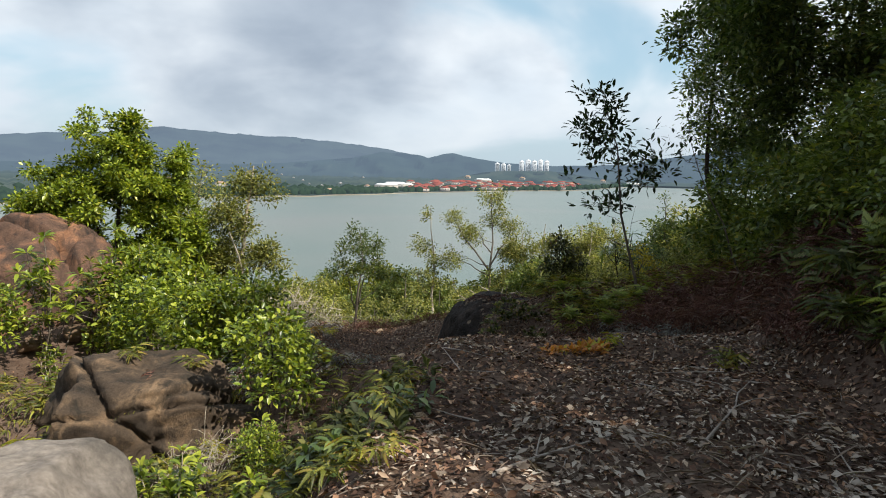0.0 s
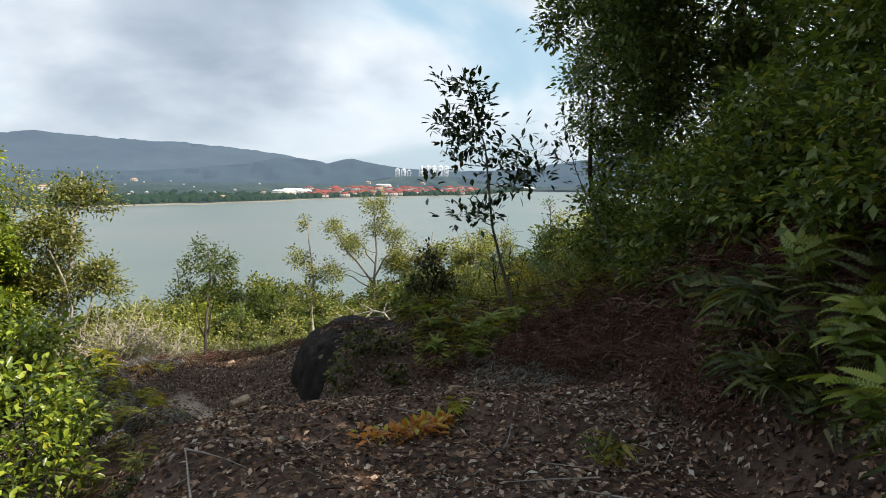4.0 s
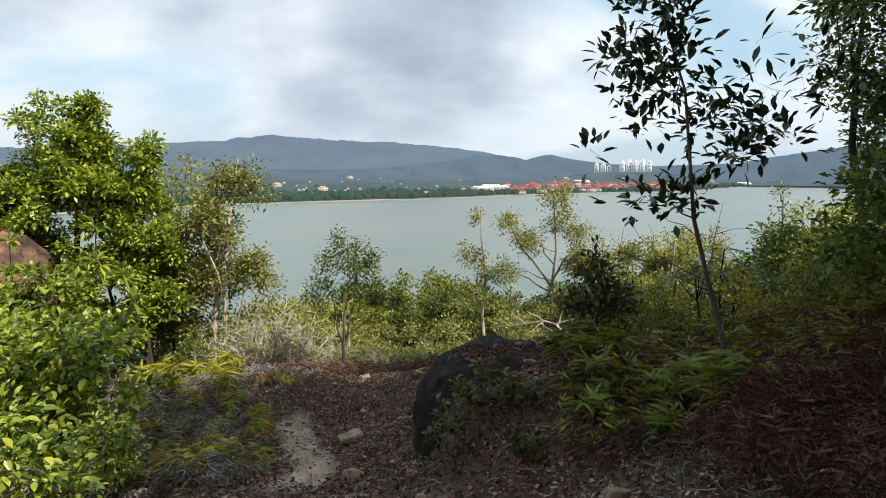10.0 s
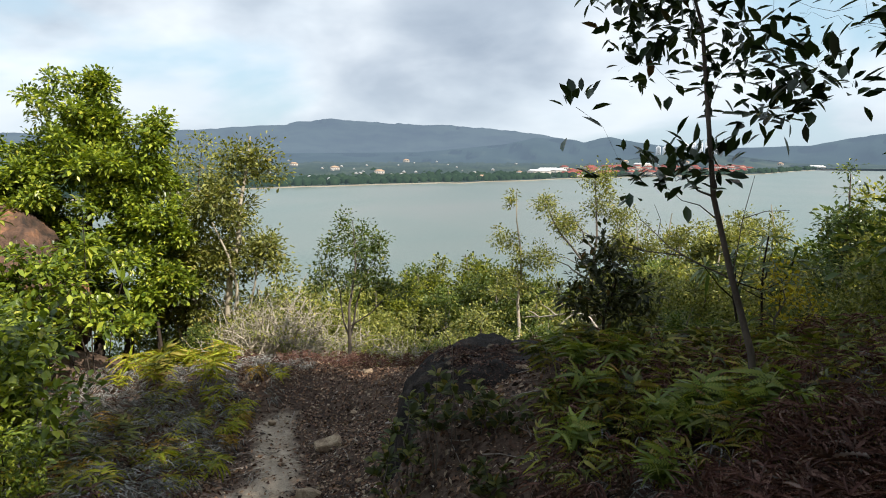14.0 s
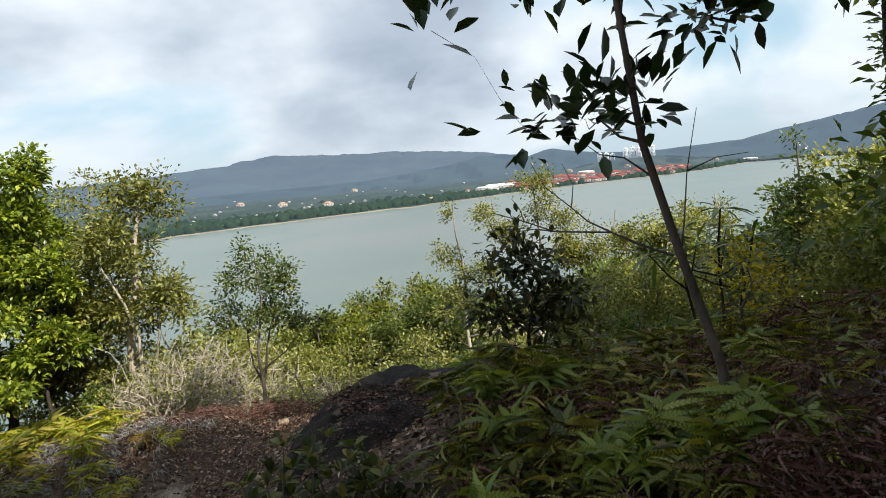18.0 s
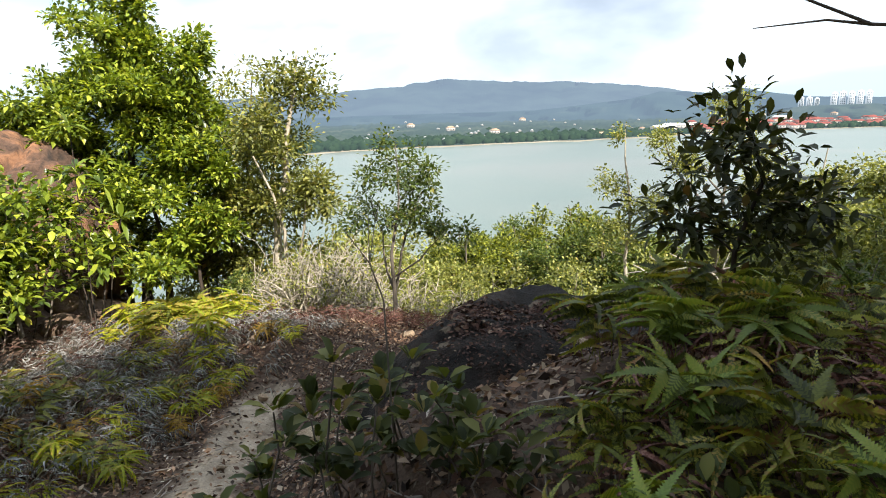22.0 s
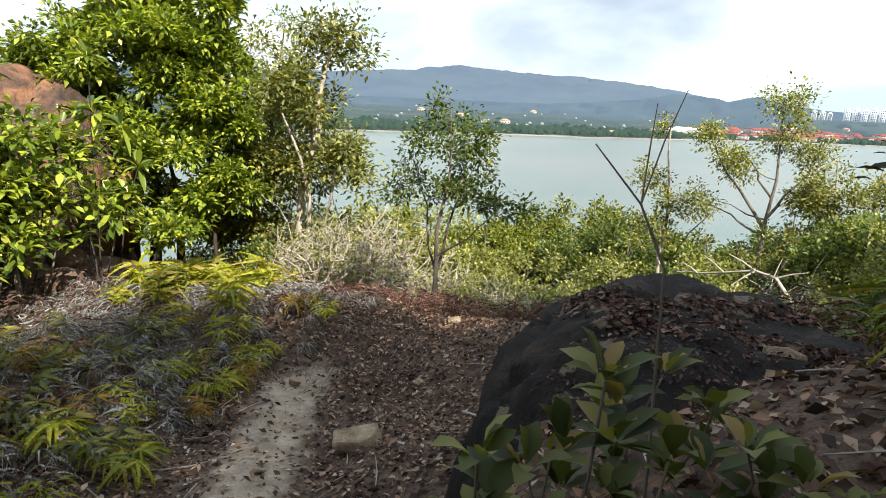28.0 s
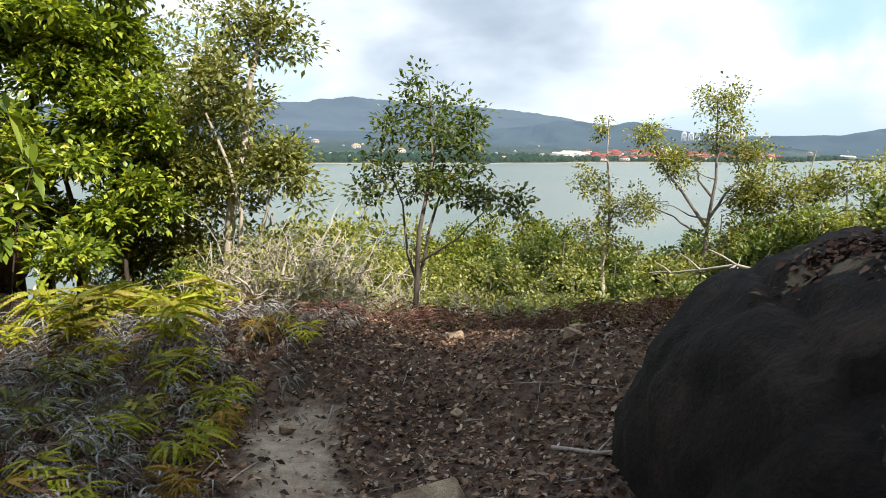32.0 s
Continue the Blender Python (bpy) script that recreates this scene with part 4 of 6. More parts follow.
tree_at(1.6, 24.6, "thin_tree", 26, (0.1, 0, 8.0), 0.10, [((0.1, 0, 7.9), (0.75, 0.7, 0.45)), ((-1.7, 0, 6.9), (0.45, 0.5, 0.35)), ((-0.9, 0, 6.1), (0.6, 0.6, 0.45)), ((1.0, 0, 6.5), (0.65, 0.6, 0.5)), ((0.3, 0, 7.0), (0.65, 0.6, 0.55)), ((-1.8, 0, 4.9), (0.7, 0.6, 0.5)), ((1.4, 0, 5.1), (0.65, 0.6, 0.5))],
        130, 7800, 0.11, M_LEAF_OLIVE, M_BARK_GREY, "thin branching tree with sparse yellowish leaves", spread=0.17, bare=140, thick=1.3, start=0.5, hollow=0.0,
        extra_trunks=(((0.05, 0, 4.3), (-1.6, 0, 6.9), 0.055), ((0.05, 0, 4.6), (1.1, 0, 6.4), 0.05), ((0.0, 0, 4.1), (-1.7, 0.2, 4.9), 0.04), ((0.05, 0, 5.2), (-0.7, 0, 6.4), 0.04)))
tree_at(-1.2, 25.0, "thin_tree", 126, (0.0, 0, 7.7), 0.09, [((0, 0, 7.4), (0.4, 0.4, 0.4)), ((-0.5, 0, 5.8), (0.65, 0.6, 0.5)), ((0.4, 0, 5.1), (0.6, 0.5, 0.55)), ((-0.2, 0, 4.1), (0.8, 0.7, 0.7))], 42, 2300, 0.13, M_LEAF_OLIVE, M_BARK_PALE, "thin tree with small tufted crown on the slope", spread=0.12, bare=40, thick=1.8, hollow=0.3)
airy = tree_at(3.1, 24.2, "slope_tree", 128, (0.1, 0, 6.3), 0.09, clumps(128, [((0, 0, 5.0), (1.2, 1.1, 1.3)), ((0.6, 0, 3.6), (1.3, 1.2, 1.2)), ((-0.7, 0, 3.2), (1.2, 1.1, 1.2))], 46, 0.25, 0.45, 0.9, 0.7, 0.4),
               130, 8500, 0.12, M_LEAF_OLIVE, M_BARK_PALE, "airy tree with small grey-green leaves above the sea", spread=0.15, bare=60, hollow=0.2, upward=0.6, thick=1.4, group="trees on the sea slope")
tree_at(4.0, 15.9, "olive_tree", 127, (0.1, 0, 4.1), 0.06, clumps(127, [((0, 0, 3.1), (0.85, 0.8, 1.0)), ((0.5, 0, 2.1), (0.9, 0.9, 0.8)), ((-0.6, 0, 1.7), (0.9, 0.9, 0.8))], 26, 0.22, 0.36),
        130, 7500, 0.10, M_LEAF_OLIVE, M_BARK_PALE, "bushy olive green tree on the slope", spread=0.09, bare=40, hollow=0.3, upward=0.6)
DARK_CROWN = [((-0.9, -0.8, 4.8), (2.2, 2.0, 3.4)), ((-0.6, -0.8, 2.0), (1.9, 1.7, 1.7)), ((-2.3, -0.5, 5.8), (1.4, 1.3, 1.8)), ((-2.7, -0.6, 4.0), (1.3, 1.2, 1.7)), ((-1.1, -0.6, 7.6), (2.2, 1.7, 1.6))]
dark = tree_at(7.2, 8.0, "broadleaf_tree", 27, (0.2, 0, 8.5), 0.17, DARK_CROWN + clumps(27, DARK_CROWN, 130, 0.38, 0.7, 0.5),
               620, 54000, 0.135, M_LEAF_DARK, M_BARK_DARK, "dense dark green tree shading the trail", spread=0.17, bare=60, hollow=0.4)
BANK_CROWN = [((-0.5, 0, 5.6), (2.9, 3.0, 3.4)), ((-1.2, 0.3, 2.0), (2.0, 2.3, 1.6)), ((-0.6, 0, 8.8), (2.4, 2.4, 1.6))]
dark2 = tree_at(7.2, 2.6, "broadleaf_tree", 28, (0.0, 0, 9.6), 0.19, BANK_CROWN + clumps(28, BANK_CROWN, 110, 0.45, 0.8, 0.5),
                440, 36000, 0.15, M_LEAF_DARK, M_BARK_DARK, "dense dark green tree on the bank", spread=0.2, bare=50, hollow=0.4)
tree_at(5.4, 9.9, "slender_tree", 227, (-0.1, 0, 8.2), 0.09, [((0.4, 0, 2.6), (0.8, 0.8, 0.9)), ((0.3, 0, 1.3), (0.9, 0.9, 0.9)), ((0, 0, 4.7), (0.8, 0.9, 0.8)), ((0.0, 0, 6.0), (0.85, 0.9, 0.9)), ((0.1, 0, 7.4), (0.8, 0.8, 0.8)), ((0.7, 0, 3.9), (0.9, 0.9, 0.8)), ((1.2, 0, 5.4), (1.0, 1.0, 1.5)), ((1.0, 0, 7.2), (0.9, 0.9, 1.0))],
        210, 20000, 0.125, M_LEAF_DARK, M_BARK_DARK, "tall slender tree with dense dark leaves", spread=0.16, bare=30, hollow=0.35)
tree_at(5.6, 13.3, "slim_tree", 29, (0.0, 0, 3.6), 0.06, [((0, 0, 3.45), (0.16, 0.16, 0.45)), ((0, 0, 2.6), (0.42, 0.4, 0.6)), ((0.1, 0, 1.6), (0.70, 0.7, 0.8)), ((-0.5, 0, 0.9), (0.6, 0.6, 0.6))],
        90, 7500, 0.085, M_LEAF_DARK, M_BARK_GREY, "slender dense green tree on the slope", spread=0.10)
for x, y, top, r, size in ((4.3, 17.8, 2.2, 0.45, 0.08), (2.4, 7.1, 0.75, 0.20, 0.06), (2.75, 7.3, 0.6, 0.18, 0.06)):
    tree_at(x, y, "yellow_shrub", int(10 * x), (0.05, 0, top), 0.02, [((0, 0, top), (r, r, r * 0.6)), ((r * 0.7, 0, top * 0.7), (r * 0.8, r * 0.8, r * 0.6)), ((-r * 0.7, 0, top * 0.6), (r * 0.7, r * 0.7, r * 0.6))],
            26, 260, size, M_LEAF_YELLOW, M_BARK_GREY, "thin shrub with bright yellow leaves on the slope", "shrub", spread=r * 0.25, bare=14, group="yellow shrubs")


def put(ob, x, y, turn, size, label="", up=0.0):
    """One more of a thing, elsewhere on the hillside."""
    c = copy_thing(ob, Matrix.Translation(on_land(x, y, up)) @ Euler((0, 0, radians(turn))).to_matrix().to_4x4() @ Matrix.Scale(size, 4))
    if label:
        c["label"] = label
    return c


for x, y, turn, size in ((4.6, 25.2, 80, 1.08), (6.2, 24.0, 200, 1.0), (8.0, 25.4, 310, 1.1), (3.7, 21.2, 150, 0.72)):
    put(airy, x, y, turn, size)
# tree outside the view, added only for its dappled shadow
shade_tree = tree_at(6.6, -2.6, "broadleaf_tree", 30, (0.0, 0, 6.6), 0.17, clumps(30, [((-0.5, 0, 5.0), (2.8, 2.8, 2.6)), ((-1.2, 0.3, 2.6), (2.0, 2.3, 1.6)), ((0, 0, 7.0), (1.7, 1.7, 1.3))], 74, 0.4, 0.7, 0.5),
                 220, 10500, 0.20, M_LEAF_DARK, M_BARK_DARK, "dark green tree arching over the trail", spread=0.2, bare=40, hollow=0.3)
# more unseen trees, added over and behind the trail to keep it in shade
for x, y, turn, size in ((5.0, -7.4, 160, 0.72), (4.9, -5.5, 40, 0.85), (4.5, 0.2, 200, 1.18), (1.4, -12.5, 250, 0.9), (9.8, -5.2, 10, 0.95), (13.0, -0.5, 300, 1.2), (9.0, -12, 20, 1.0), (9.6, 1.6, 120, 1.3)):
    put(shade_tree, x, y, turn, size)

# shrubs of the slope below the crest
shrub_a = tree_at(-6.6, 31.5, "slope_tree", 31, (0.1, 0, 5.2), 0.10, clumps(31, [((0, 0, 3.9), (1.9, 1.8, 1.6)), ((-1.2, 0.3, 2.6), (1.6, 1.5, 1.5)), ((1.3, 0, 2.8), (1.5, 1.4, 1.4)), ((0.2, 0, 1.5), (2.1, 1.8, 1.2))], 46, 0.4, 0.75),
                  200, 12500, 0.17, M_LEAF_FRESH, M_BARK_GREY, "bushy green tree on the slope above the sea", spread=0.16, slim=0.6, hollow=0.4, upward=0.6, group="trees on the sea slope")
shrub_b = tree_at(-2.4, 30, "slope_tree", 32, (0.1, 0, 5.0), 0.10, clumps(32, [((0, 0, 4.1), (1.3, 1.3, 1.3)), ((0.9, 0, 2.8), (1.6, 1.4, 1.4)), ((-0.9, 0, 2.2), (1.7, 1.6, 1.6))], 38, 0.4, 0.7),
                  170, 10500, 0.165, M_LEAF_MID, M_BARK_GREY, "green bushy tree on the slope above the sea", spread=0.15, hollow=0.4, upward=0.6, group="trees on the sea slope")
shrub_c = tree_at(3.6, 15.0, "slope_shrub", 33, (0.1, 0, 2.6), 0.05, [((0, 0, 2.0), (1.1, 1.0, 0.8)), ((0.6, 0, 1.3), (1.0, 0.9, 0.8)), ((-0.6, 0.2, 1.2), (0.9, 0.9, 0.8))],
                  90, 4800, 0.115, M_LEAF_OLIVE, M_BARK_GREY, "olive green shrub on the slope", "shrub", spread=0.12, bare=14, hollow=0.6, upward=0.6, group="shrubs below the crest")
shrub_d = tree_at(-2.2, 17.0, "slope_shrub", 34, (0.0, 0, 1.7), 0.04, clumps(34, [((0, 0, 1.3), (0.9, 0.8, 0.5)), ((0.5, 0, 0.8), (0.9, 0.8, 0.6)), ((-0.6, 0.2, 0.8), (0.8, 0.8, 0.6))], 22, 0.18, 0.32),
                  90, 4200, 0.10, M_LEAF_MID, M_BARK_GREY, "green shrub just below the crest", "shrub", spread=0.08, bare=30, hollow=0.4, upward=0.6, group="shrubs below the crest")


def hedge():
    rng = random.Random(9)
    # tops follow a line of sight a little under the level of the water's edge
    for x, y, proto, k in ((-9.2, 32, shrub_b, 1.10), (-4.4, 33.5, shrub_a, 1.20), (-11.5, 30, shrub_a, 0.98), (0.4, 31, shrub_a, 1.03), (3.4, 30, shrub_b, 1.15), (-1.6, 33.0, shrub_b, 1.18), (-7.6, 34, shrub_b, 1.2), (-0.4, 29.0, shrub_b, 0.85), (-4.6, 29.5, shrub_b, 0.95), (-7.8, 29.2, shrub_a, 0.88), (6.4, 31, shrub_a, 1.15), (10, 29, shrub_b, 1.2),
                           (13.5, 30, shrub_a, 1.3), (-15, 29, shrub_b, 0.8), (4.4, 22, shrub_b, 1.05), (7.2, 23, shrub_a, 1.0), (10.2, 21, shrub_b, 1.15), (13.5, 22, shrub_a, 1.2), (17, 24, shrub_b, 1.3)):
        put(proto, x, y, rng.uniform(0, 360), k * rng.uniform(0.94, 1.06))
    for _ in range(9):
        x = rng.uniform(-6.5, 5.5)
        y = rng.uniform(16.2, 24)
        put(rng.choice((shrub_c, shrub_d, shrub_d)), x, y, rng.uniform(0, 360), rng.uniform(0.5, 0.95) * (1.0 + 0.05 * (y - 16)))
    for _ in range(14):
        x = rng.uniform(2.8, 10)
        y = rng.uniform(11.5, 20)
        put(rng.choice((shrub_c, shrub_c, shrub_d)), x, y, rng.uniform(0, 360), rng.uniform(0.7, 1.15))
    for x, y, k in ((3.4, 10.6, 0.5), (4.6, 9.6, 0.6), (2.5, 11.2, 0.55), (5.6, 11.0, 0.75), (4.1, 12.2, 0.7), (3.4, 8.9, 0.5), (5.0, 9.0, 0.62), (2.2, 12.6, 0.62), (6.2, 12.4, 0.9), (3.0, 13.6, 0.8)):
        put(shrub_d if k < 0.58 else shrub_c, x, y, rng.uniform(0, 360), k)
    for x, y, k in ((-8.4, 18.6, 0.9), (-5.2, 19.2, 0.9), (-6.9, 17.4, 1.0), (-5.7, 17.6, 0.85), (-6.4, 19.0, 1.2), (-9.4, 17.2, 1.0), (-7.8, 18.4, 1.1), (-10.6, 16.2, 0.8), (-3.6, 18.0, 0.9)):
        put(shrub_c, x, y, rng.uniform(0, 360), k)


hedge()

def dry_bush(name, at, seed, stems, label, group):
    """Leafless bush: crowded arching stems with side twigs and a few last leaves."""
    rng = np.random.default_rng(seed)
    root = tagged(new(name), label, "shrub", group)
    root.location = at
    geos, tips = [], []
    for _ in range(stems):
        foot = np.array((*rng.normal(0, 0.28, 2), -0.1))
        end = foot + np.array((*rng.normal(0, 0.55, 2), rng.uniform(0.5, 1.7)))
        t = np.linspace(0, 1, 5)[:, None]
        pts = foot + (end - foot) * t + rng.normal(0, 0.05, (5, 3)) + np.array((0, 0, 0.25)) * np.sin(t * math.pi)
        geos.append(tube(pts, np.linspace(0.024, 0.008, 5) * rng.uniform(0.5, 1.3), 4))
        for k in (2, 3, 3, 4):
            tip = pts[k] + (*rng.normal(0, 0.24, 2), rng.uniform(-0.05, 0.4))
            geos.append(tube(np.array((pts[k], (pts[k] + tip) / 2 + rng.normal(0, 0.03, 3), tip)), (0.010, 0.008, 0.004), 3))
            tips.append(tip)
    add_limbs(geos, M_TWIG_PALE, root, 6)
    c = np.repeat(np.array(tips)[rng.random(len(tips)) < 0.5], 7, 0) + rng.normal(0, 0.07, 3)
    c = c + rng.normal(0, 0.07, c.shape)
    ln = 0.09 * rng.uniform(0.6, 1.2, len(c))
    part("foliage", blades(rng, c, rng.normal(0, 1, c.shape) + (0, 0, 0.3), ln, ln * 0.5), M_LEAF_OLIVE, root)
    return root


brush = dry_bush("dry_brush", on_land(-6.6, 14.5), 37, 36, "leafless dry bush with pale bleached twigs", "dry bushes at the crest")
for x, y, turn, size in ((-5.9, 15.5, 50, 1.0), (-7.4, 15.2, 120, 1.1), (-6.1, 16.6, 200, 1.3), (-7.9, 17.0, 300, 1.3), (-2.6, 15.4, 20, 0.7), (0.3, 16.2, 90, 0.8), (1.2, 19.0, 10, 1.3), (-4.9, 16.0, 150, 0.8), (0.9, 13.2, 0, 0.6), (-6.9, 14.3, 33, 0.9), (-5.6, 14.6, 280, 0.6), (-3.6, 16.4, 310, 0.9), (-6.8, 15.9, 90, 1.4), (-1.0, 14.8, 45, 0.55), (0.75, 23.2, 70, 1.15), (2.2, 21.5, 190, 1.0)):
    put(brush, x, y, turn, size)
under = tree_at(4.3, 6.3, "understorey_shrub", 38, (0.0, 0, 2.0), 0.03, [((0, 0, 1.5), (0.9, 0.9, 0.7)), ((0.4, 0, 0.8), (0.9, 0.9, 0.6)), ((-0.5, 0.1, 0.7), (0.8, 0.8, 0.6))], 64, 4000, 0.13, M_LEAF_MID, M_BARK_DARK,
                "leafy green shrub under the trees", "shrub", spread=0.16, bare=20, hollow=0.5, group="shrubs under the trees")
for x, y, turn, size in ((4.6, 4.2, 160, 1.1), (3.9, 2.4, 220, 0.9), (4.7, 1.0, 280, 1.2), (3.7, -0.2, 340, 0.9), (4.4, -1.8, 30, 1.2), (3.4, -3.4, 90, 0.9), (4.6, -4.6, 150, 1.2), (5.6, 2.8, 200, 1.4), (5.4, -0.4, 240, 1.5), (2.9, 1.2, 10, 0.6), (3.0, -1.6, 70, 0.7), (2.0, -1.0, 20, 0.6), (2.3, 0.4, 80, 0.7), (1.9, -2.4, 140, 0.6), (2.6, 1.9, 200, 0.7), (2.5, -3.2, 260, 0.7)):
    put(under, x, y, turn, size)

# young growth in the hollow left of the trail
thick_a = tree_at(-5.7, 5.9, "thicket_shrub", 35, (0.0, 0, 2.1), 0.03, [((0, 0, 1.55), (0.75, 0.7, 0.5)), ((0.3, 0, 1.0), (0.7, 0.7, 0.45)), ((-0.3, 0.1, 0.65), (0.6, 0.6, 0.4))],
                  64, 1900, 0.125, M_LEAF_BRIGHT, M_BARK_GREY, "young shrub with fresh green leaves and thin stems", "shrub", spread=0.10, fine=True, bare=35, group="thicket beside the trail",
                  extra_trunks=(((0.2, 0.1, 0), (0.6, 0.2, 1.3), 0.013), ((-0.2, 0, 0), (-0.5, 0.1, 1.1), 0.013)))
thick_b = tree_at(-4.8, 3.7, "thicket_shrub", 36, (0.1, 0, 2.0), 0.025, [((0, 0, 1.5), (0.7, 0.6, 0.5)), ((0.2, 0, 0.9), (0.7, 0.6, 0.45))],
                  54, 1400, 0.115, M_LEAF_BRIGHT, M_BARK_DARK, "slender shrub with glossy green leaves", "shrub", spread=0.10, fine=True, bare=20, group="thicket beside the trail")
for x, y, turn, size, proto in ((-6.0, 6.2, 210, 0.9, thick_a), (-6.8, 6.6, 300, 1.1, thick_a), (-4.6, 1.9, 20, 0.45, thick_b),
                                (-9.3, 10.2, 40, 1.35, thick_a), (-8.2, 7.6, 130, 1.15, thick_b), (-9.4, 9.6, 10, 1.1, thick_a), (-4.6, 4.9, 10, 0.5, thick_b), (-10.5, 3.5, 50, 0.8, thick_b), (-11.8, 8.0, 77, 1.0, thick_a)):
    put(proto, x, y, turn, size)


put(brush, -5.5, 2.5, 40, 0.5)
for x, y, turn, size in ((-12.8, 13.0, 220, 0.9), (-8.4, 14.6, 320, 0.5), (-13.4, 17.6, 60, 1.1), (-11.6, 18.2, 150, 1.1), (-10.4, 18.6, 10, 1.0)):
    put(under, x, y, turn, size, "leafy green shrub at the foot of a tree")


# ---- plants with whorled leaves ----
def whorl_plant(name, at, seed, stems, per, size, slim, leaf, bark, label, lean=0.35, fine=True, stem_r=0.018, category="shrub", group="", leafy=False):
    """Upright stems, each with rosettes of long leaves at its tip and shoulders."""
    rng = np.random.default_rng(seed)
    root = tagged(new(name), label, category, group)
    root.location = at
    for dx, dy, h in stems:
        line = np.array((dx * 0.3, dy * 0.3, -0.1)) + trunk_line(rng, (dx * 0.7, dy * 0.7, h), 6, 0.03)
        part("stem", tube(line, np.linspace(stem_r, stem_r * 0.5, 6), 6), bark, root, soft=True)
        hubs = [line[-1]] + [line[-2] + rng.normal(0, 0.05, 3) for _ in range(2)]
        if leafy:
            hubs += [line[k] + (*rng.normal(0, 0.05, 2), 0) for k in (2, 3, 4)]
        if h > 1.2:
            for _ in range(3):
                tip = line[3] + (*rng.normal(0, 0.32, 2), rng.uniform(0.1, 0.5))
                part("twig", tube(np.array((line[3], (line[3] + tip) / 2 + (0, 0, -0.03), tip)), (stem_r * 0.6, stem_r * 0.5, stem_r * 0.3), 5), bark, root, soft=True)
                hubs.append(tip)
        hubs = np.repeat(np.array(hubs), per, 0)
        way = unit(rng.normal(0, 1, hubs.shape) * (1, 1, 0.35) + (0, 0, lean))
        ln = size * rng.uniform(0.7, 1.15, len(hubs))
        part("foliage", blades(rng, hubs + way * 0.02, way, ln, ln * slim, fine, 0.28, 0.15), leaf, root)
    return root


whorl_plant("whorled_shrub", on_land(-8.5, 10.9), 51, ((0, 0, 3.5), (0.5, 0.3, 2.0), (-0.5, 0.2, 2.7)), 16, 0.34, 0.27, M_LEAF_BRIGHT, M_BARK_DARK, "shrub with thin grey stems and whorls of long leaves", stem_r=0.013)
whorl_plant("whorled_shrub", on_land(-9.5, 10.3), 52, ((0, 0, 2.6), (0.5, 0.3, 1.8), (-0.5, 0.2, 3.2)), 16, 0.34, 0.27, M_LEAF_BRIGHT, M_BARK_DARK, "tall shrub with thin grey stems and whorls of long leaves", stem_r=0.014)
whorl_plant("whorled_shrub", on_land(-13.6, 9.4, 0.6), 53, ((0, 0, 2.0), (0.7, 0.3, 1.6), (-0.7, 0.2, 2.4)), 13, 0.30, 0.26, M_LEAF_BRIGHT, M_BARK_GREY, "shrub with whorled leaves in front of a boulder")
for k, (x, y) in enumerate(((-10.9, 8.9),)):
    whorl_plant("whorled_shrub", on_land(x, y), 171 + k, ((0, 0, 3.1), (0.6, 0.3, 2.2), (-0.5, 0.2, 2.7), (0.2, -0.4, 1.6)), 15, 0.32, 0.27, M_LEAF_BRIGHT, M_BARK_GREY, "tall shrub with whorls of long leaves before a boulder", stem_r=0.015)
for k, (x, y) in enumerate(((-9.6, 9.2), (-10.4, 10.6), (-8.4, 8.6), (-11.4, 9.8), (-9.9, 12.0))):
    whorl_plant("whorled_shrub", on_land(x, y), 151 + k, ((0, 0, 1.7), (0.4, 0.3, 1.2), (-0.4, 0.2, 2.1), (0.2, -0.4, 0.9), (-0.2, 0.4, 1.4)), 12, 0.28, 0.26, M_LEAF_FRESH, M_BARK_GREY, "shrub with whorls of long leaves before a boulder", stem_r=0.013)
whorl_plant("strap_leaf_shrub", on_land(2.65, 8.2), 54, ((0, 0, 1.65), (0.32, 0.1, 1.35), (-0.3, 0.2, 1.45), (0.1, -0.25, 1.15)), 12, 0.28, 0.16, M_LEAF_DARK, M_BARK_DARK, "dark shrub with spiky strap-shaped leaves", 0.2)
for k, (x, y, top, bushy) in enumerate(((-0.98, 5.30, -1.95, True), (-0.75, 5.38, -1.76, False), (-0.64, 5.85, -1.92, False), (-0.44, 5.62, -1.97, False), (-0.22, 5.55, -2.06, True), (-0.88, 5.62, -2.10, False), (-1.08, 5.06, -2.25, True), (-0.30, 4.95, -2.30, True), (0.35, 5.95, -1.95, False), (0.55, 5.35, -2.0, True))):
    h = top - float(land(x, y)) - 0.05
    whorl_plant("broadleaf_seedling", on_land(x, y), 60 + k, ((0, 0, h), (0.14, 0.06, h * 0.82), (-0.15, 0.05, h * 0.72)), 6 if bushy else 7, 0.12, 0.44, M_LEAF_SEED, M_BARK_GREY, "knee-high seedling with broad dull green leaves", 1.1, stem_r=0.007, category="seedling", group="seedlings beside the boulder", leafy=bushy)
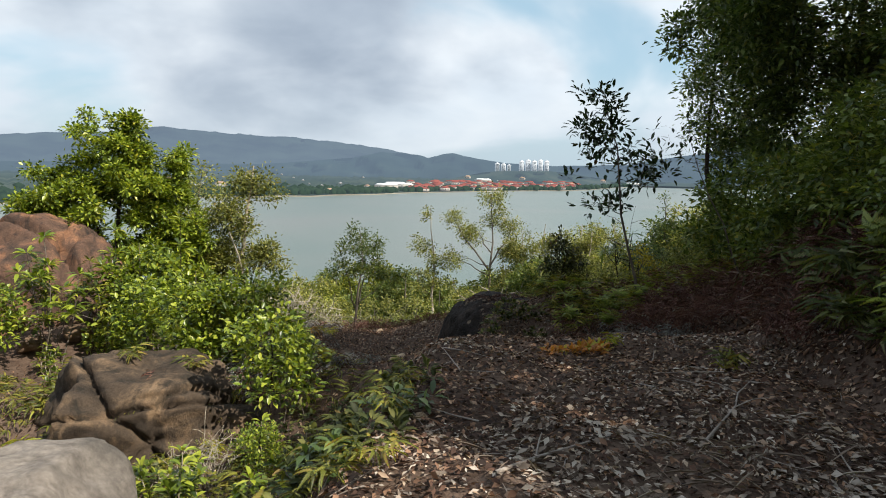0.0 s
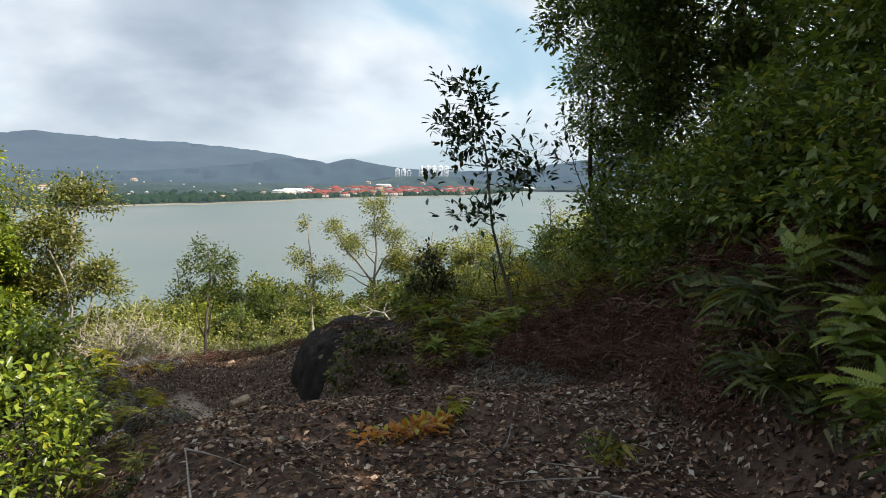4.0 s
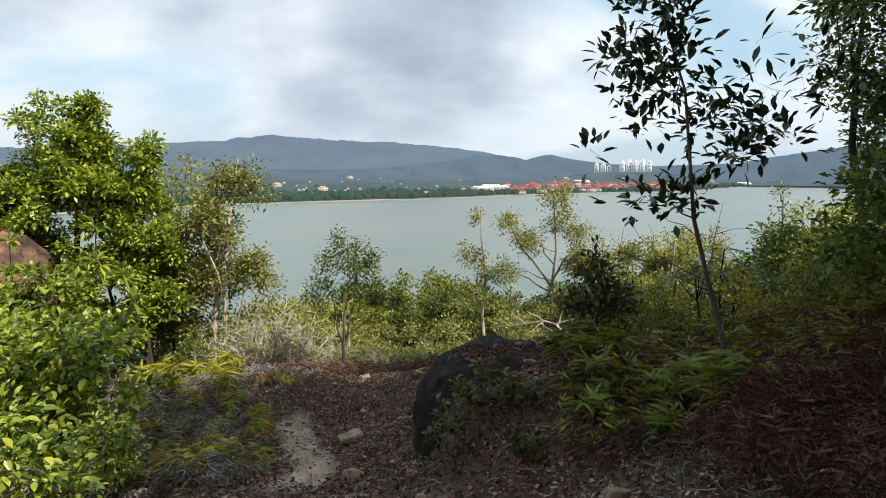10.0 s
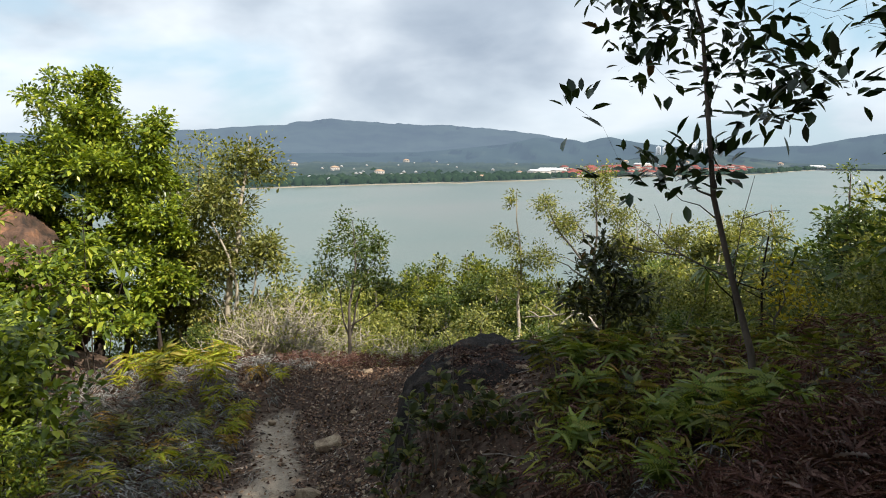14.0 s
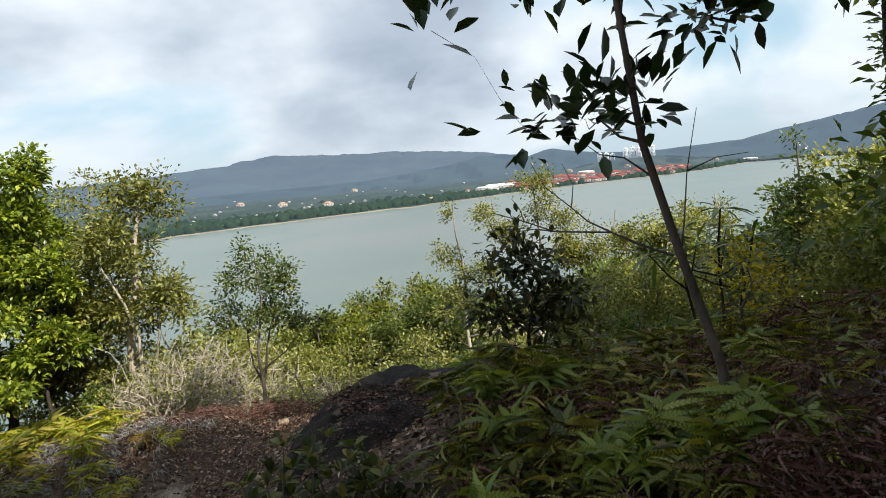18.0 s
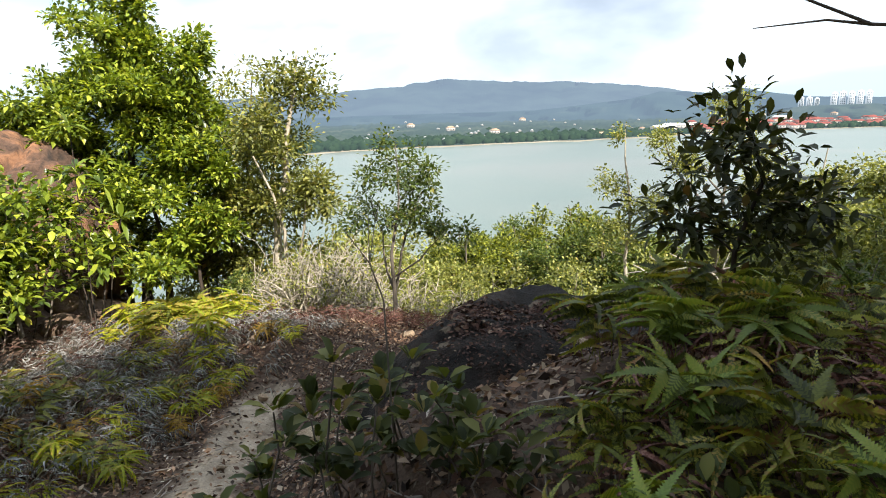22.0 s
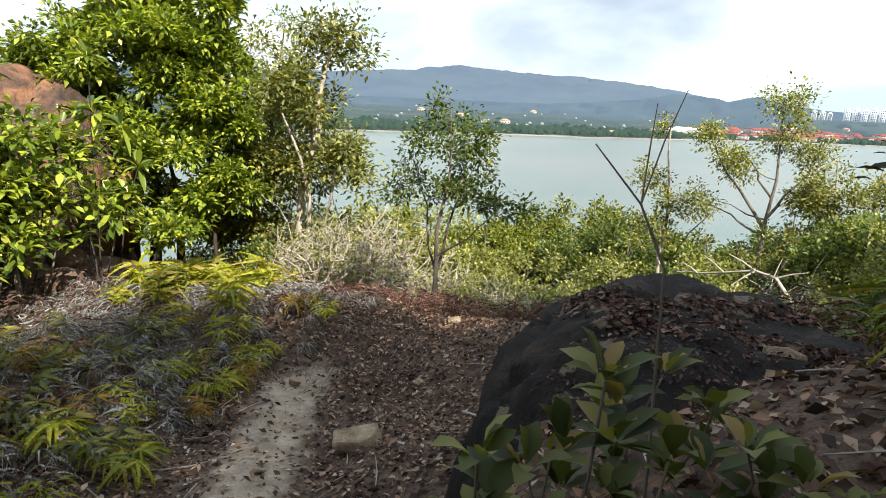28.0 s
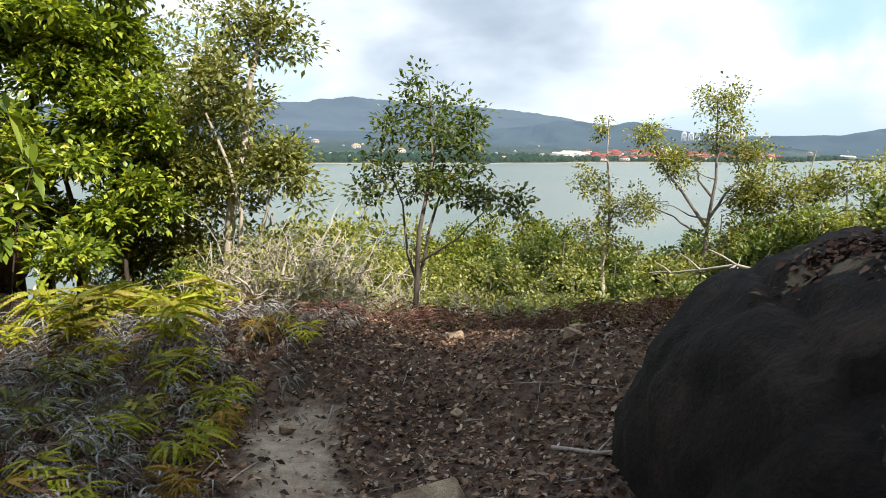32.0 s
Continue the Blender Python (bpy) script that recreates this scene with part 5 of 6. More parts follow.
for k, (x, y, h) in enumerate(((-3.9, -2.6, 0.5), (-4.4, -1.4, 0.7), (-3.6, -0.6, 0.45), (-5.0, 0.2, 0.8), (-4.0, 1.0, 0.6), (-9.5, 2.0, 0.7), (-10.2, 4.6, 0.7), (-8.4, 2.8, 0.6), (-5.4, 1.4, 0.9), (-6.1, 1.9, 0.8), (-4.7, 2.6, 0.9), (-5.9, 0.6, 0.6), (-6.6, 2.6, 0.7), (-4.3, 0.2, 0.6), (-4.8, -0.7, 0.6), (-7.6, 2.4, 0.7), (-8.9, 6.2, 0.9), (-9.8, 7.0, 0.8), (-10.6, 8.2, 0.8))):
    whorl_plant("broadleaf_seedling", on_land(x, y), 70 + k, ((0, 0, h), (0.15, 0.1, h * 0.8), (-0.18, 0.05, h * 0.65)), 7, 0.17, 0.36, M_LEAF_BRIGHT, M_BARK_PALE, "low plant with bright green leaves among rocks", 0.6, stem_r=0.009, category="seedling", group="seedlings among the rocks", leafy=True)


for k, (x, y, h) in enumerate(((-3.15, -2.6, 0.3), (-3.35, -2.2, 0.4), (-3.2, -1.8, 0.4), (-3.4, -1.4, 0.5), (-3.25, -0.9, 0.45), (-3.45, -2.9, 0.4), (-3.25, -0.2, 0.5), (-3.35, 0.6, 0.6), (-3.3, 1.6, 0.7), (-3.6, 2.4, 0.75), (-3.5, 3.2, 0.6), (-4.2, 3.0, 0.9), (-4.6, 3.8, 0.9), (-3.9, 1.5, 0.8), (-2.95, -2.5, 0.22), (-2.8, -2.0, 0.25), (-2.7, -1.4, 0.25))):
    whorl_plant("broadleaf_seedling", on_land(x, y), 370 + k, ((0, 0, h), (0.15, 0.1, h * 0.8), (-0.18, 0.05, h * 0.65)), 6, 0.13, 0.34, M_LEAF_SEED if k % 3 else M_LEAF_DARK, M_BARK_GREY, "low leafy plant hanging over the trail's edge", 0.6, stem_r=0.008, category="seedling", group="seedlings at the trail's edge", leafy=True)


# ---- ferns ----
def lance(rng, base, way, length, width, teeth, droop):
    """One toothed, tapering leaflet that bends down towards its tip."""
    s = np.linspace(0, 1, teeth + 2)
    way = unit(way)
    mid = base + way * length * s[:, None] + np.array((0, 0, -1.0)) * (droop * length * s ** 2)[:, None]
    side = unit(np.cross(way, np.array((0, 0, 1.0)) + rng.normal(0, 0.25, 3)))
    w = 0.5 * width * np.minimum(1, 0.45 + s * 2.4) * (1 - s) ** 0.6
    k = len(s)
    step = length / (teeth + 1)
    tips = [mid[:-2] + way * step * 1.5 + side * sg * w[1:-1, None] + (0, 0, -0.22) * w[1:-1, None] for sg in (-1, 1)]
    v = np.concatenate([mid] + tips)
    n = np.arange(teeth)
    return v, np.concatenate([np.stack([n, k + n, n + 2], -1), np.stack([n, n + 2, k + teeth + n], -1)])


def frond(seed, length=0.8, arch=0.75, pairs=2, size=0.42, width=0.10, teeth=10, droop=0.55):
    """One arching forked frond, along +x: a wiry stalk and pairs of toothed leaflets."""
    rng = np.random.default_rng(seed)
    s = np.linspace(0, 1, 6)
    reach = length * 0.62
    line = np.stack([reach * s, 0.05 * np.sin(s * 2 + seed), arch * length * (1.2 * s - 0.75 * s ** 2)], -1)
    geos = [tube(line, np.linspace(0.005, 0.002, 6), 3)]
    end = unit(line[-1] - line[-2])
    geos.append(lance(rng, line[-1], end + (0, 0, -0.1), size * 0.9, width, teeth, droop))
    for k in range(pairs):
        t = 1.0 - 0.62 * k / max(1, pairs - 1) if pairs > 1 else 1.0
        p = np.array([np.interp(t, s, line[:, c]) for c in range(3)])
        for sgn in (-1, 1):
            way = np.array((rng.uniform(0.25, 0.9), sgn, rng.uniform(-0.25, 0.2)))
            geos.append(lance(rng, p, way, size * rng.uniform(0.75, 1.15), width * rng.uniform(0.85, 1.1), teeth, droop * rng.uniform(0.6, 1.4)))
    return join(geos)


def fern_kit(material, n=5, **kw):
    out = []
    for k in range(n):
        me = mesh_from("frond", *frond(100 + k, **kw))
        me.materials.append(material)
        out.append(me)
    return out


K_GREEN = fern_kit(M_FERN_GREEN, n=6, pairs=3, width=0.13, size=0.36, teeth=13, droop=0.7)
K_FRESH = fern_kit(M_FERN_FRESH, n=5, pairs=4, width=0.15, size=0.40, teeth=16, arch=0.85, droop=0.5)
K_YELLOW = fern_kit(M_FERN_YELLOW, n=7, pairs=3, width=0.11, size=0.40, arch=0.9, droop=0.9)
K_DEAD = fern_kit(M_FERN_DEAD, arch=0.35, width=0.075, size=0.28, droop=0.8, teeth=6)
K_GREY = fern_kit(M_FERN_GREY, arch=0.4, width=0.05, size=0.24, droop=1.2, teeth=12, pairs=3)
K_RED = fern_kit(M_FERN_RED, arch=0.6, width=0.055, size=0.27, droop=1.0, teeth=9, pairs=3)
K_BANK = fern_kit(M_FERN_DARK, arch=0.8, droop=0.9, pairs=3, width=0.13, teeth=13)
K_TURNING = fern_kit(M_FERN_TURNING, n=4, pairs=3, width=0.09, size=0.32, arch=0.8, droop=0.9)


def fern(x, y, kit, size, count, seed, label, group, up=0.0, rise=25, name="fern"):
    """A fern clump: single fronds that spread from one foot."""
    rng = random.Random(seed)
    root = tagged(new(name), label, "fern", group)
    root.location = on_land(x, y, up)
    for k in range(count):
        ob = new("frond", rng.choice(kit))
        ob.parent = root
        sc = size * rng.uniform(0.7, 1.2)
        ob.scale = (sc, sc, sc)
        ob.rotation_euler = (rng.uniform(-0.3, 0.3), -radians(rng.uniform(rise * 0.3, rise * 1.7)), 2 * math.pi * (k + rng.uniform(-0.4, 0.4)) / count)
        ob.location = (rng.uniform(-0.05, 0.05), rng.uniform(-0.05, 0.05), 0)
    return root


def fern_bed(name, kits, spots, size, seed, label, lift=0.0, rise=30):
    """Many fronds that nobody could count, one mesh."""
    rng = np.random.default_rng(seed)
    src = [(np.array([v.co for v in me.vertices]), np.array([p.vertices[:] for p in me.polygons])) for me in kits]
    geos = []
    for x, y in spots:
        v, t = src[rng.integers(len(src))]
        sc = size * rng.uniform(0.6, 1.25)
        m = Matrix.Translation((x, y, float(land(x, y)) + lift + rng.uniform(0, 0.12))) @ Euler((rng.uniform(-0.4, 0.4), -radians(rng.uniform(rise * 0.2, rise * 1.9)), rng.uniform(0, 6.3))).to_matrix().to_4x4() @ Matrix.Scale(sc, 4)
        a = np.array(m)
        geos.append((v @ a[:3, :3].T + a[:3, 3], t))
    ob = part(name, join(geos), kits[0].materials[0])
    return tagged(ob, label, "ferns", kind="stuff")


def scatter(seed, k, x0, x1, y0, y1, keep=None):
    rng = np.random.default_rng(seed)
    p = np.stack([rng.uniform(x0, x1, k), rng.uniform(y0, y1, k)], -1)
    return p if keep is None else p[keep(p[:, 0], p[:, 1])]


off_trail = lambda x, y: (np.abs(x - middle(y)) > 0.75)
ragged = lambda x, y: middle(y) - x > 0.85 + 0.5 * np.random.default_rng(6).random(len(x)) + 0.25 * np.sin(3.1 * y)
below = lambda x, y: x > 0.05 + 0.2 * (y - 5)
fern_bed("green_ferns", K_GREEN, scatter(1, 1250, 0.0, 4.4, 4.6, 9.6, below), 0.33, 1, "green forked ferns on the shaded slope beside the boulder", 0.05, 40)
fern_bed("dead_ferns", K_RED, scatter(9, 1100, -0.1, 4.2, 4.4, 9.2, below), 0.40, 9, "withered brown fronds under the green ferns", 0.02, 30)
fern_bed("bank_ferns", K_BANK, scatter(2, 1350, 0.2, 5.2, -6.0, 2.2, lambda x, y: x - middle(y) > 1.55 + 0.4 * smoothstep(-1, 2, y)), 0.48, 2, "dark green ferns hanging over the bank", 0.12, 45)
fern_bed("dead_ferns", K_RED, scatter(10, 3100, 0.0, 4.2, -1.2, 4.9, lambda x, y: x > np.maximum(middle(y) + 1.25, 0.75 + 0.1 * y) + 0.25 * np.sin(3 * y)), 0.38, 10, "dark reddish thicket of withered ferns", 0.16, 60)
fern_bed("dead_ferns", K_DEAD, scatter(3, 680, 0.0, 4.8, -1.5, 4.6, lambda x, y: x > 1.0 + 0.25 * np.sin(3 * y) + 0.2 * np.maximum(0, y - 2)), 0.55, 3, "withered reddish brown ferns on the slope", 0.06, 45)
fern_bed("dead_ferns", K_DEAD, scatter(4, 1150, -9.5, -3.0, 4.5, 12.6, ragged), 0.40, 4, "withered brown ferns beside the sandy trail", 0.0, 22)
fern_bed("grey_ferns", K_GREY, scatter(5, 2300, -8.6, -3.2, 4.6, 11.8, ragged), 0.40, 5, "dead grey ferns matted on the ground", 0.02, 24)
fern_bed("bank_ferns", K_BANK, scatter(12, 800, 0.5, 5.0, 8.9, 13.2, lambda x, y: x > 0.7 + 0.15 * (y - 9)), 0.45, 12, "dark green ferns behind the boulder", 0.05, 40)
fern_bed("dead_ferns", K_DEAD, scatter(13, 400, 0.3, 4.5, 8.9, 13.2), 0.45, 13, "withered brown fronds behind the boulder", 0.02, 40)
fern_bed("crest_ferns", K_DEAD, scatter(6, 1000, -6.8, 1.5, 12.3, 15.2, lambda x, y: np.sin(2.1 * x) * np.cos(2.6 * y + x) > -0.35), 0.36, 6, "dry reddish ferns along the crest", 0.0, 35)
fern_bed("crest_ferns", K_RED, scatter(16, 1000, -6.0, 1.5, 11.6, 13.6, lambda x, y: np.sin(1.7 * x + 0.6) * np.cos(2.2 * y - x) > 0.0), 0.34, 16, "dark reddish clumps of withered ferns on the crest", 0.02, 50)
fern_bed("hollow_ferns", K_GREEN, scatter(7, 1100, -10.5, -3.3, -4.5, 9.0, lambda x, y: middle(y) - x > 2.2), 0.42, 7, "green ferns in the hollow beside the trail")
fern_bed("grey_ferns", K_GREY, scatter(8, 220, 0.2, 3.0, 1.5, 5.6, lambda x, y: x > 0.5), 0.36, 8, "dead grey fern stalks on the slope")


def fern_things():
    rng = random.Random(12)
    k = 0
    for x, y in scatter(21, 46, -9.3, -5.6, 10.2, 13.8, lambda x, y: (x + 7.35 + 0.35 * (y - 12.1)) ** 2 < 1.0):
        k += 1
        fern(x, y, K_YELLOW if rng.random() < 0.7 else K_GREEN, rng.uniform(0.34, 0.78), 8, 200 + k, "sunlit yellow-green fern below the crest", "sunlit ferns", 0.08, 50)
    for x, y, size in ((1.38, 5.40, 0.46), (1.55, 5.25, 0.40), (1.22, 5.24, 0.36)):
        k += 1
        fern(x, y, K_FRESH, size, 11, 200 + k, "large fresh green fern at the foot of a sapling", "ferns by the boulder", 0.08, 48)
    for x, y in ((1.05, 5.3), (1.5, 5.0), (0.8, 6.2), (1.3, 6.6), (1.9, 5.2), (0.4, 6.7), (2.3, 6.6), (1.7, 7.2), (0.9, 4.6), (0.2, 5.6), (0.38, 5.15), (0.12, 6.25), (0.55, 5.75), (0.62, 6.5), (0.3, 6.95), (0.78, 5.55), (0.45, 6.1)):
        k += 1
        fern(x, y, K_FRESH if k % 2 else K_GREEN, rng.uniform(0.36, 0.54), 9, 200 + k, "fresh green fern beside the boulder", "ferns by the boulder", 0.1, 45)
    for x, y in scatter(22, 74, -6.6, -3.5, 5.0, 11.0, lambda x, y: middle(y) - x > 0.85):
        k += 1
        fern(x, y, K_YELLOW if rng.random() < 0.45 else K_GREEN if rng.random() < 0.7 else K_TURNING, rng.uniform(0.22, 0.42), 8, 200 + k, "small yellowing green fern beside the sandy trail", "ferns by the trail", 0.05, 30)
    for x, y in ((0.55, -2.75), (0.75, -2.2), (0.95, -2.9), (1.1, -1.7), (0.9, -1.3), (1.3, -2.4), (0.35, -3.3), (0.7, -3.6), (1.5, -1.8), (1.6, -3.0), (1.25, -0.7), (1.5, -0.9)):
        k += 1
        fern(x, y, K_FRESH if k % 2 else K_BANK, rng.uniform(0.36, 0.54), 11, 200 + k, "large green fern hanging from the bank", "ferns on the bank", 0.4, 50)
    for x, y, up, size in ((1.22, -0.70, 0.02, 0.42), (1.40, -0.60, 0.06, 0.36), (1.95, -1.1, 0.35, 0.5), (2.1, -0.3, 0.4, 0.46), (2.3, 0.6, 0.35, 0.42)):
        k += 1
        fern(x, y, K_GREY, size, 9, 200 + k, "dead grey fern on the shaded bank", "dead ferns on the bank", up, 45)
    for x, y in ((-6.2, 2.9), (-5.6, 3.3), (-5.0, 2.7), (-6.8, 2.3), (-7.9, 3.0), (-8.6, 3.6), (-8.9, 4.8), (-5.3, 0.9), (-6.3, 0.9), (-7.0, 0.4), (-8.2, 6.0), (-9.4, 6.6), (-10.3, 6.0), (-9.0, 7.6), (-10.9, 7.2), (-4.6, -0.3), (-5.6, 4.6), (-7.2, 5.9)):
        k += 1
        fern(x, y, K_GREEN if k % 4 else K_YELLOW, rng.uniform(0.26, 0.48), 10, 200 + k, "green fern among rocks in the hollow", "ferns among the rocks", 0.08, 45)
    for x, y, up in ((-7.4, 4.1, 1.0), (-6.6, 4.0, 0.95), (-6.2, 4.4, 0.85), (-7.9, 4.3, 0.85), (-6.9, 3.6, 0.7), (-6.4, 3.7, 0.7), (-7.2, 4.5, 1.15), (-7.6, 3.7, 0.7), (-6.0, 3.9, 0.5)):
        k += 1
        fern(x, y, K_GREEN if k % 2 else K_DEAD, rng.uniform(0.35, 0.5), 9, 200 + k, "fern growing on a tan boulder", "ferns on the boulder", up, 30)
    for x, y in ((-3.35, -3.9), (-3.1, -3.1), (-3.2, -2.4), (-2.95, -1.6), (-2.85, -0.7), (-2.75, 0.4), (-3.0, 1.3), (-3.1, -0.1), (-3.4, -4.6), (-3.3, 2.2), (-3.7, -3.4), (-4.3, -2.9), (-4.0, -2.2), (-4.7, -2.0), (-3.5, -1.7), (-4.9, -3.4), (-4.3, -0.9), (-5.2, -0.6), (-3.6, 0.2), (-4.4, 0.6), (-2.9, -3.1), (-2.85, -2.2), (-2.7, -1.6)):
        k += 1
        fern(x, y, K_GREEN, rng.uniform(0.2, 0.32), 8, 200 + k, "small green fern at the trail's edge", "ferns at the trail's edge", 0.1, 28)


fern_things()


# ---- forest litter ----
def litter(name, seed, spots, low, high, material, label, lift=0.012, tilt=0.35, slim=0.5):
    """Fallen leaves lying on the ground, curled and tilted at random."""
    rng = np.random.default_rng(seed)
    x, y = spots[:, 0], spots[:, 1]
    z = land(x, y)
    e = 0.05
    sx, sy = (land(x + e, y) - z) / e, (land(x, y + e) - z) / e
    a = rng.uniform(0, 2 * math.pi, len(x))
    dx, dy = np.cos(a), np.sin(a)
    way = np.stack([dx, dy, sx * dx + sy * dy + rng.normal(0.05, tilt, len(x))], -1)
    at = np.stack([x, y, z + lift + rng.uniform(0, 0.02, len(x))], -1)
    ln = rng.uniform(low, high, len(x))
    return tagged(part(name, blades(rng, at, way, ln, ln * slim * rng.uniform(0.5, 1.2, len(x)), False, 0.08, 0.5), material), label, "leaf litter", kind="stuff")


near_trail = lambda x, y: np.random.default_rng(77).random(len(x)) > 0.85 * np.clip(sand_share(x, y) * 1.5, 0, 1)
litter("fallen_leaves", 31, scatter(31, 40000, -3.6, 1.5, -6.5, 4.5, near_trail), 0.025, 0.075, M_LITTER, "brown fallen leaves covering the trail", slim=0.55, tilt=0.30)
litter("fallen_leaves", 32, scatter(32, 40000, -5.6, 0.8, 4.5, 13.8, near_trail), 0.03, 0.085, M_LITTER, "brown fallen leaves covering the slope below the boulder", slim=0.55, tilt=0.4)
litter("leaf_scraps", 33, scatter(33, 42000, -4.5, 1.5, -6.5, 12.5, near_trail), 0.012, 0.04, M_LITTER, "crumbled leaf scraps on the soil", slim=0.7)
litter("fallen_leaves", 34, scatter(34, 9000, 0.4, 4.0, -5, 9), 0.03, 0.08, M_LITTER, "brown fallen leaves under the ferns")
litter("fallen_leaves", 36, scatter(36, 9000, -11.5, -3.2, -4.5, 9.0, lambda x, y: middle(y) - x > 1.6), 0.04, 0.11, M_LITTER, "fallen leaves in the hollow beside the trail", slim=0.4)
patchy = lambda x, y: np.sin(1.9 * x + 0.8 * np.sin(2.3 * y)) * np.cos(1.6 * y + 0.5 * x) > 0.0
litter("bleached_leaves", 37, scatter(37, 15000, -3.0, 1.3, -5.8, 4.3, patchy), 0.02, 0.07, M_LITTER_PALE, "bleached grey leaves scattered over the trail", slim=0.5, tilt=0.3, lift=0.02)
litter("bleached_leaves", 38, scatter(38, 3400, -5.0, 0.5, 4.3, 13.0, patchy), 0.025, 0.065, M_LITTER_PALE, "few bleached leaves on the slope", slim=0.42, lift=0.02)
litter("dry_straw", 35, scatter(35, 1500, -3.2, 1.2, -6.5, 3.0, near_trail), 0.06, 0.20, M_LITTER, "pale dry straw and fern stalks over the trail", slim=0.05, tilt=0.12)
litter("dry_straw", 39, scatter(39, 600, -2.3, -0.2, -5.6, -2.6, near_trail), 0.08, 0.30, M_LITTER_PALE, "bleached straw and fern stalks where the trail begins", slim=0.05, tilt=0.16, lift=0.03)
litter("bleached_leaves", 40, scatter(40, 2200, -2.2, 0.0, -5.4, -2.2), 0.03, 0.09, M_LITTER_PALE, "bleached grey leaves where the trail begins", slim=0.5, tilt=0.3, lift=0.02)


def twigs():
    rng = np.random.default_rng(41)
    p = scatter(42, 420, -4.6, 1.6, -6, 12.5)
    geos = []
    for x, y in p:
        ln = rng.uniform(0.12, 0.6)
        a = rng.uniform(0, 6.3)
        t = np.linspace(0, 1, 4)
        px, py = x + ln * t * math.cos(a), y + ln * t * math.sin(a) + rng.normal(0, 0.01, 4)
        geos.append(tube(np.stack([px, py, land(px, py) + 0.018 + 0.02 * rng.random()], -1), np.linspace(0.006, 0.002, 4) * rng.uniform(0.5, 1.6), 4))
    tagged(part("fallen_twigs", join(geos), M_TWIG, soft=True), "dry grey twigs scattered over the trail", "twigs", kind="stuff")


twigs()


def dead_wood():
    """Dead stems and fallen branches, each a thing of its own."""
    def stick(name, pts, r, label, sides=(), bark=M_TWIG):
        root = tagged(new(name), label, "branch")
        root.location = pts[0]
        q = np.array(pts) - np.array(pts[0])
        part("stem", tube(q, np.linspace(r, r * 0.4, len(q)), 7), bark, root, soft=True)
        for k, d in sides:
            part("side_twig", tube(np.array((q[k], q[k] + np.array(d) * 0.5 + (0, 0, 0.02), q[k] + np.array(d))), (r * 0.5, r * 0.4, r * 0.2), 5), M_TWIG, root, soft=True)

    g = lambda x, y, up=0.03: on_land(x, y, up)
    stick("dead_shrub", [g(-0.63, 5.64, -0.05), (-0.67, 5.66, -1.73), (-0.74, 5.69, -1.59), (-0.86, 5.71, -1.46)], 0.0048, "bare forked dead shrub standing among seedlings", ((1, (0.08, -0.01, 0.14)), (2, (0.07, -0.03, 0.26)), (2, (0.01, -0.01, 0.23))), M_BARK_GREY)
    stick("fallen_branch", [g(1.02, 4.72, 0.05), g(1.2, 4.86, 0.10), g(1.42, 4.98, 0.12)], 0.022, "broken fallen branch lying among ferns", ((1, (0.02, -0.25, -0.05)),))
    stick("fallen_branch", [g(-2.15, 8.9), g(-1.9, 8.6), g(-1.55, 8.35)], 0.016, "thin fallen branch beside the boulder", ((1, (0.15, 0.2, 0.05)),))
    stick("fallen_branch", [g(-0.9, -2.6), g(-0.5, -2.2), g(-0.2, -1.7), g(0.1, -1.4)], 0.010, "grey fallen branch across the trail", ((1, (0.3, 0.1, 0.03)), (2, (-0.2, 0.25, 0.03))))
    stick("fallen_branch", [g(-2.3, -3.2), g(-2.0, -2.8), g(-1.5, -2.6)], 0.014, "thin dry stick on the trail's edge", ((1, (0.1, 0.3, 0.02)),))
    stick("dead_branch", [g(2.1, 16.4, -0.05), (1.7, 16.7, -4.9), (1.2, 17.1, -4.27), (0.86, 17.28, -4.22), (0.35, 17.8, -4.45), (-0.12, 18.2, -4.62)], 0.045, "bleached dead branch reaching out behind the boulder",
          ((1, (0.5, 0.1, 0.5)), (2, (0.1, -0.2, 0.45)), (2, (0.5, -0.1, 0.2)), (3, (-0.5, 0.1, 0.25)), (3, (-0.4, -0.2, -0.3)), (4, (-0.4, 0.0, 0.3)), (4, (-0.2, 0.2, -0.25)), (5, (-0.4, 0.1, -0.05)), (5, (-0.3, -0.1, 0.2))), M_TWIG_PALE)
    stick("fallen_branch", [g(-2.2, 11.9), g(-1.7, 12.2), g(-1.1, 12.3)], 0.03, "pale dead branch lying at the crest", ((1, (0.2, 0.3, 0.2)),))


dead_wood()


